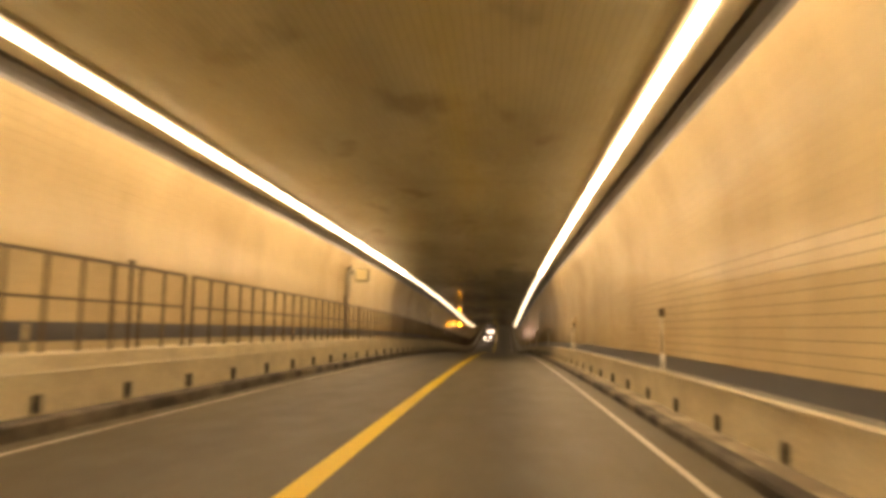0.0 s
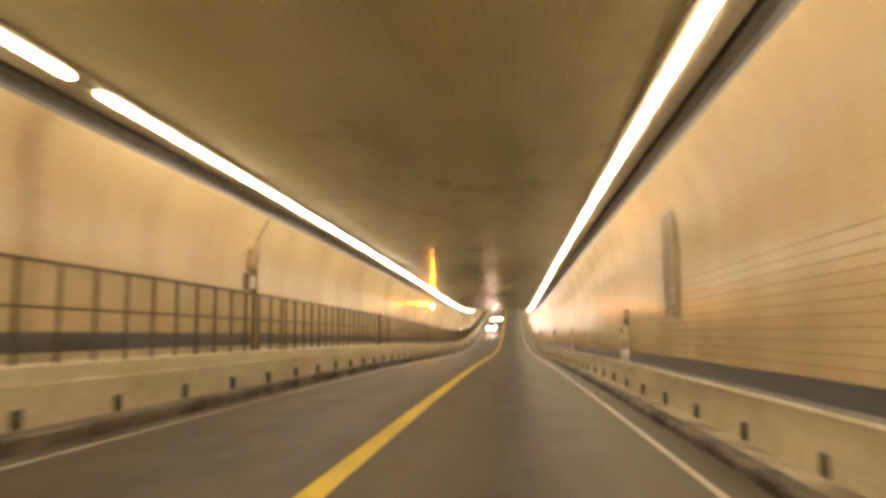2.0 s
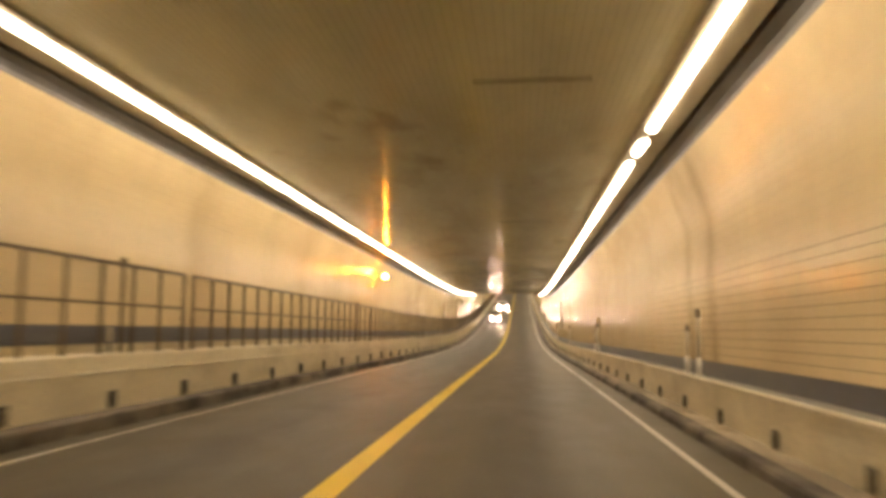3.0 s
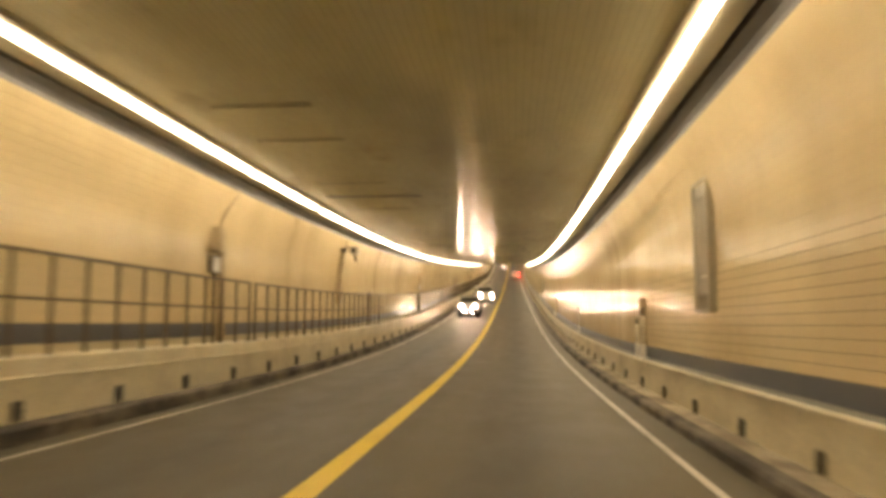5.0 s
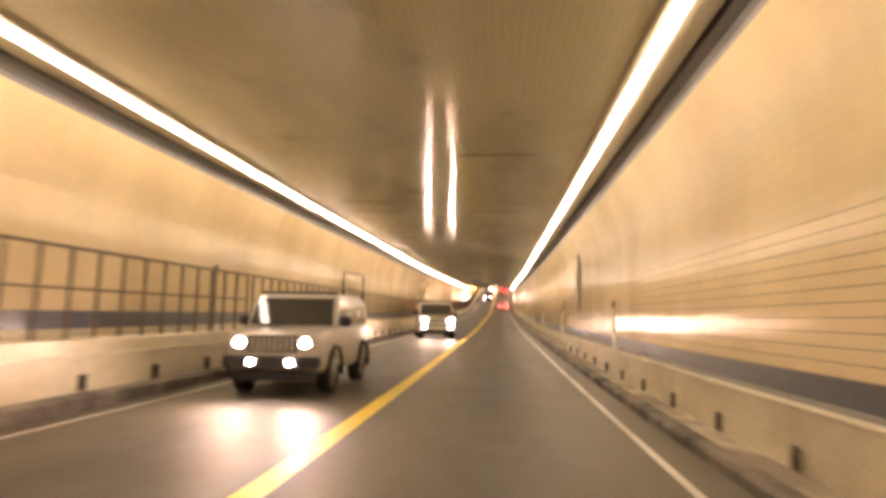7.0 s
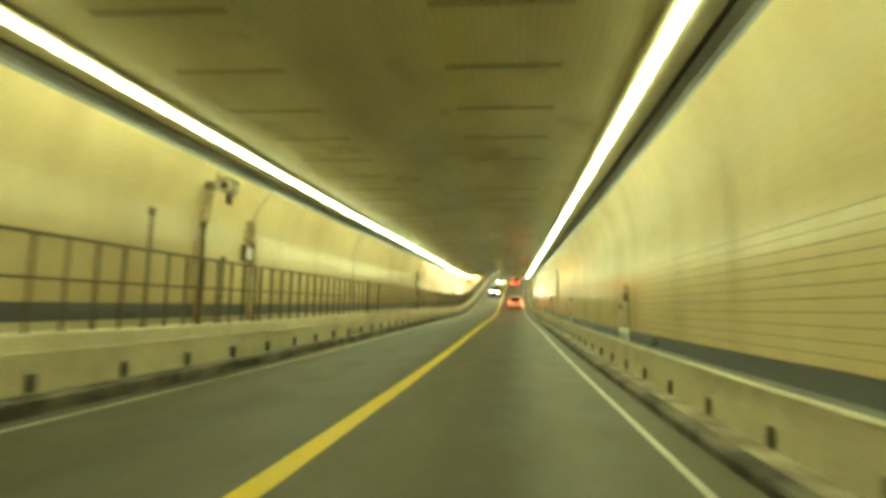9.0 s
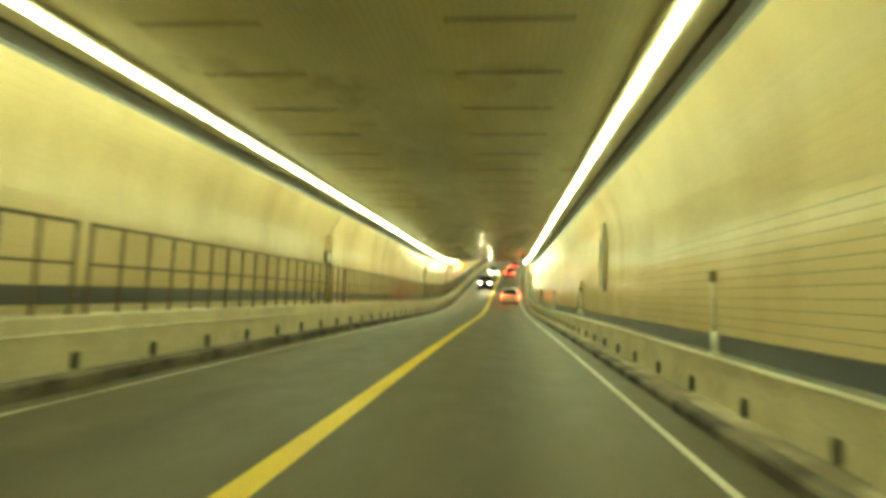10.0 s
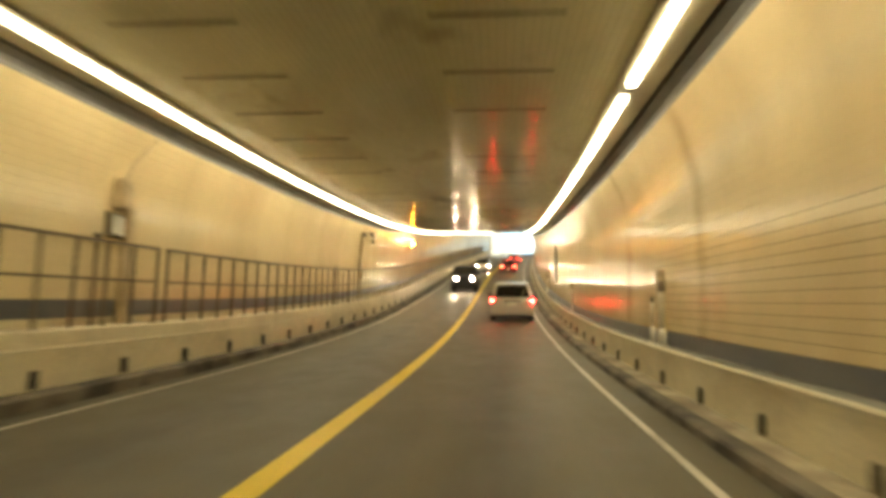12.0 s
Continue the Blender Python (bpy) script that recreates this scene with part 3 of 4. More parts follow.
def camera_arm(s):
    """A stained riser pipe with a junction box, hooked over to carry a camera housing."""
    t = thing("wall_camera", (-W_WALL, s, level(s)), "stained riser pipe with hooked arm and camera housing on wall", "wall camera", "wall fixtures")
    part("riser_pipe", rod(rod(rod(bmesh.new(), (0.08, 0, 1.10), (0.08, 0, 2.0), 0.035, 12), (0.09, 0, 2.0), (0.10, 0, 3.35), 0.065, 14), (0.10, 0, 3.35), (0.21, 0, 3.95), 0.065, 14), M_BRACKET, t)
    part("junction_box", boxed(0.0, 0.17, -0.17, 0.17, 1.98, 2.75, 0.02), M_BRACKET, t, "dark stained junction box")
    part("feed_conduit", rod(rod(bmesh.new(), (0.16, 0.12, 3.2), (0.20, 0.16, 3.8), 0.025, 8), (0.20, 0.16, 3.8), (0.32, 0.2, 4.40), 0.025, 8), M_BRACKET, t)
    part("clamp", boxed(0.12, 0.34, -0.12, 0.12, 3.90, 4.06, 0.02), M_HEADBOX, t)
    part("arm", rod(rod(bmesh.new(), (0.22, 0, 4.02), (0.42, 0, 4.10), 0.04, 12), (0.42, 0, 4.10), (0.62, 0, 4.06), 0.04, 12), M_BRACKET, t)
    h = part("camera_housing", boxed(0.50, 0.80, -0.26, 0.22, 3.80, 4.06, 0.05), M_BOX, t, "pale weathered housing")
    part("sun_shield", boxed(0.48, 0.82, -0.33, 0.20, 4.062, 4.08, 0.004), M_HOUSING, h)
    part("lens_port", rod(bmesh.new(), (0.65, -0.285, 3.93), (0.65, -0.255, 3.93), 0.085, 16), M_DARK, h)
    part("pan_head", rod(rod(bmesh.new(), (0.65, 0, 3.68), (0.65, 0, 3.81), 0.04, 10), (0.70, -0.06, 3.58), (0.65, 0, 3.70), 0.055, 10), M_HEADBOX, t, "dark pan head under the housing")


def call_box(s):
    """Equipment box high on the wall over a lit-up white plate, with a column of ducting down to the walkway."""
    t = thing("call_box", (-W_WALL, s, level(s)), "dark stained equipment box with white plate and ducting on the wall", "equipment box", "wall fixtures")
    b = part("box_body", boxed(0.0, 0.22, -0.15, 0.15, 2.98, 3.52, 0.02), M_BRACKET, t)
    part("box_door", boxed(0.222, 0.232, -0.12, 0.12, 3.03, 3.47, 0.005), M_BRACKET, b)
    part("column_duct", boxed(0.0, 0.13, 0.20, 0.44, 1.03, 3.06, 0.02), M_BRACKET, t)
    f = part("plate_frame", boxed(0.0, 0.10, -0.28, 0.17, 2.50, 2.90, 0.015), M_HEADBOX, t, "dark frame round the plate")
    part("sign_plate", boxed(0.102, 0.115, -0.20, 0.15, 2.54, 2.86, 0.004), M_WHITEBASE, f, "white plate")
    part("plate_edge", boxed(0.0, 0.095, 0.1502, 0.168, 2.54, 2.86), M_WHITEBASE, f)
    part("conduit", rod(rod(bmesh.new(), (0.10, 0.08, 3.50), (0.16, 0.22, 3.85), 0.03), (0.16, 0.22, 3.85), (0.32, 0.66, 4.42), 0.03), M_BRACKET, t)


flood_arm(27.5)
for s in (131.9, 207.6, 290.5):
    camera_arm(s)
for s in (59.5, 121.3, 153.5, 210.3, 240.75, 270.65):
    call_box(s)
# short pale sleeves on the walkway behind the railing
for s in (8.6, 20.3, 32.3, 74.9, 127.45, 238.85):
    t = thing("marker_stub", (-4.60, s, level(s) + W_DECK), "short pale marker stub on the walkway behind the railing", "marker", "walkway markers")
    part("stub_post", rod(bmesh.new(), (0, 0, 0), (0, 0, 0.18), 0.03, 10), M_GREY, t)
    part("stub_sleeve", boxed(-0.025, 0.025, -0.032, 0.032, 0.16, 0.40, 0.01), M_BOX, t, "pale sleeve")
for s in (205.25, 207.3):
    t = thing("tall_post", (RX - 0.05, s, level(s) + W_DECK), "tall slim dark post with a small knob behind the railing", "post", "tall posts")
    part("post_shaft", rod(bmesh.new(), (0, 0, 0), (0, 0, 2.05), 0.035, 10), M_RAIL, t)
    part("post_knob", rod(bmesh.new(), (0, 0, 2.0), (0, 0, 2.14), 0.06, 12), M_RAIL, t)
    part("foot_plate", _foot, M_RAIL, t)


# a tall hoop over the walkway
_s0, _s1 = 179.4, 183.4
t = thing("hoop_frame", (RX - 0.08, _s0, level(_s0) + W_DECK), "tall slim dark hoop frame standing on the walkway behind the railing", "frame")
for y in (_s0, _s1):
    p = part("hoop_post", rod(bmesh.new(), (0, 0, 0), (0, 0, 1.90), 0.04, 10), M_RAIL, t)
    p.location = (0, y - _s0, level(y) - level(_s0))
    f = part("foot_plate", _foot, M_RAIL, t)
    f.location = p.location
_top, _rise = 2.12, level(_s1) - level(_s0)
_path = [(0, 0, 1.88), (0, 0.08, 2.05), (0, 0.25, _top), (0, _s1 - _s0 - 0.25, _top + _rise), (0, _s1 - _s0 - 0.08, 2.05 + _rise), (0, _s1 - _s0, 1.88 + _rise)]
_bm = bmesh.new()
for a, b in zip(_path[:-1], _path[1:]):
    rod(_bm, a, b, 0.04, 10)
part("hoop_bar", _bm, M_RAIL, t)


def beacon(s):
    z0 = level(s) + 3.3
    t = thing("warning_beacon", (-wall_curve(3.3, W_WALL), s, z0), "lit amber warning beacon on a bracket below the cove", "beacon", "amber beacons")
    part("bracket", rod(rod(rod(bmesh.new(), (0.0, 0, 0), (0.12, 0, 0.05), 0.02), (0.12, 0, 0.05), (0.22, 0, 0.5), 0.02), (0.22, 0, 0.5), (0.5, 0, 0.52), 0.02), M_GREY, t)
    b = part("beacon_head", boxed(0.38, 0.62, -0.06, 0.10, 0.36, 0.62, 0.03), M_DARK, t)
    g = bmesh.new()
    bmesh.ops.create_uvsphere(g, u_segments=16, v_segments=8, radius=0.10)
    bmesh.ops.transform(g, verts=g.verts[:], matrix=Matrix.Translation((0.5, -0.07, 0.49)) @ Matrix.Diagonal((1, 0.5, 1, 1)))
    part("amber_lens", bm_mesh("amber_lens", g, plain("amber_glow", (1, 0.45, 0.05), 0.3, 0, 0, 190.0, (1.0, 0.30, 0.02)), True), M_DARK, b, "glowing amber lens")


beacon(94.5)
beacon(305)

M_RETAIN = worn("pale_ramp_concrete", (0.60, 0.58, 0.52), (0.46, 0.44, 0.39), 0.8, 0.4)
# ---- outside, beyond the exit ----
for tag, s in (("north_east", 1), ("north_west", -1)):
    structure("wall_" + tag, sweep("retaining_wall", [(s * 4.6, -0.4), (s * 4.6, 5.2), (s * 5.2, 5.2), (s * 5.2, -0.4)], EXIT + 0.01, 470, M_RETAIN), "pale concrete retaining wall of the open ramp", "retaining wall")
structure("portal_head", sweep("portal_head", rect(-5.6, 5.6, 5.11, 6.4), EXIT - 1.2, EXIT, M_CONC), "concrete head wall over the tunnel mouth", "portal")
ze = level(600)
gm = mesh_of("ground", [(x, y, ze - 0.06) for y in (471.0, 900.0, 4000.0) for x in (-3000.0, -4.0, 4.0, 3000.0)],
             [(r * 4 + c, r * 4 + c + 1, r * 4 + c + 5, r * 4 + c + 4) for r in (0, 1) for c in (0, 1, 2)], M_GRASS)
structure("ground", gm, "flat dull grassy ground out to the horizon", "ground")

# ---- vehicles ----
M_SILVER = plain("silver_paint", (0.60, 0.56, 0.48), 0.32, 0.4, 0.6)
M_CREAM = plain("white_car_paint", (0.74, 0.70, 0.60), 0.30, 0.0, 0.8)
M_DARKCAR = plain("dark_car_paint", (0.055, 0.05, 0.055), 0.28, 0.1, 0.8)
M_MAROON = plain("maroon_paint", (0.16, 0.03, 0.03), 0.3, 0.2, 0.7)
M_GLASS = plain("dark_car_glass", (0.055, 0.052, 0.046), 0.06, 0.0, 0.5)
M_TINT = plain("tinted_glass", (0.012, 0.012, 0.013), 0.05, 0.0, 0.5)
M_RUBBER = worn("tyre_rubber", (0.025, 0.024, 0.023), (0.05, 0.045, 0.04), 0.8, 8.0)
M_ALLOY = plain("alloy", (0.45, 0.44, 0.42), 0.35, 0.9)
M_TRIM = plain("black_trim", (0.025, 0.025, 0.026), 0.55)
M_CHROME = plain("chrome", (0.62, 0.61, 0.58), 0.12, 1.0)
M_RED = plain("tail_glow", (0.7, 0.02, 0.02), 0.25, 0, 0, 210.0, (1.0, 0.012, 0.016))
M_REDFAR = plain("far_tail_glow", (0.7, 0.02, 0.02), 0.25, 0, 0, 45.0, (1.0, 0.03, 0.025))
M_REDDULL = plain("tail_lens", (0.45, 0.015, 0.012), 0.2)
M_HEAD = plain("headlight_glow", (1, 0.95, 0.85), 0.2, 0, 0, 80.0, (1.0, 0.78, 0.66))
M_PLATE = plain("number_plate", (0.88, 0.87, 0.72), 0.4)
M_PLATE_YELLOW = plain("yellow_number_plate", (0.92, 0.90, 0.52), 0.4)
M_PALE = plain("pale_grey_paint", (0.50, 0.46, 0.42), 0.32, 0.1, 0.7)
M_BAR = plain("plate_bar", (0.36, 0.36, 0.30), 0.5)


def loft(rings, mat, name="shell"):
    """Joins closed rings of equal length, with end caps, into one smooth shell."""
    k = len(rings[0])
    vs = [v for r in rings for v in r]
    fs = [(i * k + j, i * k + (j + 1) % k, (i + 1) * k + (j + 1) % k, (i + 1) * k + j) for i in range(len(rings) - 1) for j in range(k)]
    fs += [tuple(range(k - 1, -1, -1)), tuple((len(rings) - 1) * k + j for j in range(k))]
    me = mesh_of(name, vs, fs, mat)
    bm = bmesh.new()
    bm.from_mesh(me)
    bmesh.ops.recalc_face_normals(bm, faces=bm.faces[:])
    es = [e for e in bm.edges if len(e.link_faces) == 2 and e.calc_face_angle(0) > 0.6]
    bmesh.ops.bevel(bm, geom=es, offset=0.035, segments=3, affect="EDGES", clamp_overlap=True)
    bm.to_mesh(me)
    bm.free()
    me.polygons.foreach_set("use_smooth", [True] * len(me.polygons))
    me.set_sharp_from_angle(angle=radians(38))
    return me


def ring(y, half_w, z0, z1, round_top=0.12, round_low=0.06):
    """A rounded cross-section of the body at y."""
    w = half_w
    pts = [(-w + round_low, z0), (w - round_low, z0), (w, z0 + round_low * 2), (w, z1 - round_top * 1.4), (w - round_top * 0.35, z1 - round_top * 0.4), (w - round_top, z1)]
    pts += [(-x, z) for x, z in reversed(pts[2:])]
    return [(x, y, z) for x, z in pts]


def wheel(parent, x, y, r=0.34, w=0.22):
    s = 1 if x > 0 else -1
    bm = bmesh.new()
    prof = [(-w / 2, r * 0.66), (-w / 2, r * 0.93), (-w * 0.38, r), (w * 0.38, r), (w / 2, r * 0.93), (w / 2, r * 0.66)]
    seg = 28
    vs = [[bm.verts.new((x + a, y + b * math.cos(2 * math.pi * i / seg), r + b * math.sin(2 * math.pi * i / seg))) for a, b in prof] for i in range(seg)]
    for i in range(seg):
        for j in range(len(prof)):
            j2 = (j + 1) % len(prof)
            bm.faces.new((vs[i][j], vs[i][j2], vs[(i + 1) % seg][j2], vs[(i + 1) % seg][j]))
    wh = part("wheel", bm_mesh("wheel", bm, M_RUBBER, True), M_RUBBER, parent)
    rb = bmesh.new()
    rod(rb, (x + s * w * 0.18, y, r), (x + s * w * 0.36, y, r), r * 0.655, 24)
    rod(rb, (x + s * w * 0.36, y, r), (x + s * w * 0.46, y, r), r * 0.16, 12)
    for i in range(5):
        a = 2 * math.pi * i / 5
        rod(rb, (x + s * w * 0.4, y, r), (x + s * w * 0.4, y + r * 0.6 * math.cos(a), r + r * 0.6 * math.sin(a)), 0.035, 6)
    part("rim", bm_mesh("rim", rb, M_ALLOY), M_ALLOY, wh)


def mirror(parent, x, y, z, paint, rear=-1):
    """Door mirror; its glass looks to the rear side along y."""
    s = 1 if x > 0 else -1
    g0, g1 = (y - 0.078, y - 0.0705) if rear < 0 else (y + 0.0705, y + 0.078)
    m = part("side_mirror", boxed(min(x, x + s * 0.22), max(x, x + s * 0.22), y - 0.07, y + 0.07, z, z + 0.17, 0.03), paint, parent)
    part("mirror_glass", boxed(min(x + s * 0.03, x + s * 0.2), max(x + s * 0.03, x + s * 0.2), g0, g1, z + 0.03, z + 0.145, 0.0), M_GLASS, m)


def plate(parent, y, z, s, tint=None):
    """Number plate with bars in place of its writing; s is the side that it faces along y."""
    y0, y1 = (y - 0.012, y) if s < 0 else (y, y + 0.012)
    p = part("number_plate", boxed(-0.175, 0.175, y0, y1, z, z + 0.165, 0.003), tint or M_PLATE, parent, "pale plate with dark bars")
    ya, yb = (y0 - 0.003, y0 - 0.0005) if s < 0 else (y1 + 0.0005, y1 + 0.003)
    part("plate_bar", boxed(-0.12, 0.12, ya, yb, z + 0.06, z + 0.10), M_BAR, p)


def minivan(x, s):
    """Seen from behind. Local y runs forward; the tail is at y = 0."""
    t = thing("minivan", (x, s, level(s)), "silver minivan with lit red tail lamps on the road", "van", "", 0, math.degrees(math.atan(grade(s + 2.5))))
    low = [ring(0.02, 0.86, 0.34, 1.00, 0.05), ring(0.12, 0.95, 0.26, 1.02, 0.05), ring(0.9, 0.985, 0.22, 1.04, 0.05), ring(3.6, 0.985, 0.22, 1.02, 0.05), ring(4.5, 0.93, 0.24, 0.94, 0.08), ring(5.0, 0.80, 0.30, 0.78, 0.10), ring(5.12, 0.66, 0.36, 0.66, 0.08)]
    part("body", loft(low, M_SILVER, "body"), M_SILVER, t)
    up = [[(-0.93, 0.10, 1.0), (0.93, 0.10, 1.0), (0.88, 0.22, 1.36), (0.76, 0.34, 1.68), (0.60, 0.36, 1.73), (-0.60, 0.36, 1.73), (-0.76, 0.34, 1.68), (-0.88, 0.22, 1.36)],
          [(-0.96, 1.2, 1.0), (0.96, 1.2, 1.0), (0.90, 1.2, 1.38), (0.78, 1.2, 1.70), (0.60, 1.2, 1.76), (-0.60, 1.2, 1.76), (-0.78, 1.2, 1.70), (-0.90, 1.2, 1.38)],
          [(-0.96, 2.9, 1.0), (0.96, 2.9, 1.0), (0.90, 2.8, 1.38), (0.77, 2.7, 1.69), (0.60, 2.7, 1.74), (-0.60, 2.7, 1.74), (-0.77, 2.7, 1.69), (-0.90, 2.8, 1.38)],
          [(-0.93, 4.2, 0.95), (0.93, 4.2, 0.95), (0.86, 3.7, 1.25), (0.74, 3.3, 1.50), (0.60, 3.25, 1.55), (-0.60, 3.25, 1.55), (-0.74, 3.3, 1.50), (-0.86, 3.7, 1.25)]]
    cab = part("cabin", loft(up, M_SILVER, "cabin"), M_SILVER, t)
    rg = mesh_of("rear_window", [(-0.78, 0.155, 1.12), (0.78, 0.155, 1.12), (0.66, 0.32, 1.65), (-0.66, 0.32, 1.65), (-0.78, 0.11, 1.12), (0.78, 0.11, 1.12), (0.66, 0.28, 1.65), (-0.66, 0.28, 1.65)],
                 [(0, 1, 2, 3), (7, 6, 5, 4), (0, 4, 5, 1), (1, 5, 6, 2), (2, 6, 7, 3), (3, 7, 4, 0)], M_TINT)
    part("rear_window", rg, M_TINT, cab, "dark tinted rear window")
    # chrome rod in place of the tunnel lights' slanting reflection in the rear window
    part("wiper", rod(bmesh.new(), (0.40, 0.09, 1.13), (0.62, 0.235, 1.56), 0.024, 6), M_CHROME, cab, "pale slanting rod, added for light reflected in the glass")
    part("roof_spoiler", boxed(-0.72, 0.72, 0.20, 0.48, 1.685, 1.735, 0.015), M_SILVER, cab)
    for sx in (-1, 1):
        g = mesh_of("side_window", [(sx * 0.945, 0.75, 1.10), (sx * 0.945, 3.2, 1.08), (sx * 0.80, 2.85, 1.60), (sx * 0.81, 0.85, 1.62), (sx * 0.90, 0.75, 1.10), (sx * 0.90, 3.2, 1.08), (sx * 0.76, 2.85, 1.60), (sx * 0.77, 0.85, 1.62)],
                    [(0, 1, 2, 3), (7, 6, 5, 4), (0, 4, 5, 1), (1, 5, 6, 2), (2, 6, 7, 3), (3, 7, 4, 0)], M_TINT)
        part("side_window", g, M_TINT, cab)
        L = part("tail_lamp", boxed(min(sx * 0.80, sx * 0.985), max(sx * 0.80, sx * 0.985), 0.03, 0.26, 0.84, 1.16, 0.02), M_REDDULL, t, "red tail lamp")
        part("lamp_glow", boxed(min(sx * 0.85, sx * 0.93), max(sx * 0.85, sx * 0.93), 0.018, 0.03, 0.91, 1.01, 0.004), M_RED, L, "lit red lamp")
        mirror(t, sx * 0.96, 3.35, 1.0, M_SILVER)
        part("roof_rail", rod(bmesh.new(), (sx * 0.66, 0.6, 1.785), (sx * 0.66, 2.7, 1.775), 0.02, 8), M_TRIM, t)
        for y in (0.95, 4.05):
            wheel(t, sx * 0.86, y)
    part("bumper", boxed(-0.95, 0.95, -0.09, 0.20, 0.33, 0.64, 0.05), M_SILVER, t)
    part("bumper_strip", boxed(-0.90, 0.90, -0.096, 0.0, 0.40, 0.425, 0.008), M_TRIM, t)
    part("lower_skirt", boxed(-0.84, 0.84, -0.05, 0.2, 0.21, 0.33, 0.02), M_TRIM, t)
    for bx, bz in ((-0.30, 0.90), (0.34, 0.905)):
        part("badge", boxed(bx - 0.06, bx + 0.06, 0.005, 0.03, bz, bz + 0.045, 0.004), M_CHROME, t)
    part("plate_lamp_bar", boxed(-0.26, 0.26, -0.03, 0.06, 0.905, 0.935, 0.008), M_TRIM, t)
    part("chrome_strip", boxed(-0.40, 0.40, -0.005, 0.06, 0.955, 0.995, 0.008), M_CHROME, t)
    plate(t, 0.0, 0.74, -1)
    part("high_lamp", boxed(-0.14, 0.14, 0.295, 0.33, 1.665, 1.69, 0.004), M_REDDULL, cab)


def beam(t, xs, z, watts):
    """The headlights' light, thrown forward from each lamp of an oncoming vehicle."""
    for x in xs:
        d = bpy.data.lights.new("headlight_beam", "SPOT")
        d.energy, d.color, d.spot_size, d.spot_blend, d.shadow_soft_size = watts, (1.0, 0.70, 0.50), radians(100), 1.0, 0.09
        ob = new("headlight_beam", d)
        ob.parent = t
        ob.matrix_parent_inverse = Matrix.Identity(4)
        ob.matrix_basis = pose(x, -0.2, z, 86, 0, 180)


def slab(name, q, d, mat):
    """A pane with thickness: four corners and the same four shifted by d."""
    d = Vector(d)
    return mesh_of(name, list(q) + [tuple(Vector(p) + d) for p in q], [(0, 1, 2, 3), (7, 6, 5, 4), (0, 4, 5, 1), (1, 5, 6, 2), (2, 6, 7, 3), (3, 7, 4, 0)], mat)


def wheel_lip(x0, x1, yc, zc, r, mat):
    """Arched flare over a wheel."""
    bm = bmesh.new()
    rows = []
    for i in range(13):
        a = math.pi * (i / 12 * 1.1 - 0.05)
        c, s = math.cos(a), math.sin(a)
        rows.append([bm.verts.new((x, yc + c * q, zc + s * q)) for x, q in ((x0, r), (x1, r), (x1, r + 0.05), (x0, r + 0.09))])
    for p, q in zip(rows[:-1], rows[1:]):
        for k in range(4):
            bm.faces.new((p[k], p[(k + 1) % 4], q[(k + 1) % 4], q[k]))
    bm.faces.new(rows[0])
    bm.faces.new(rows[-1][::-1])
    return bm_mesh("wheel_arch", bm, mat, True)


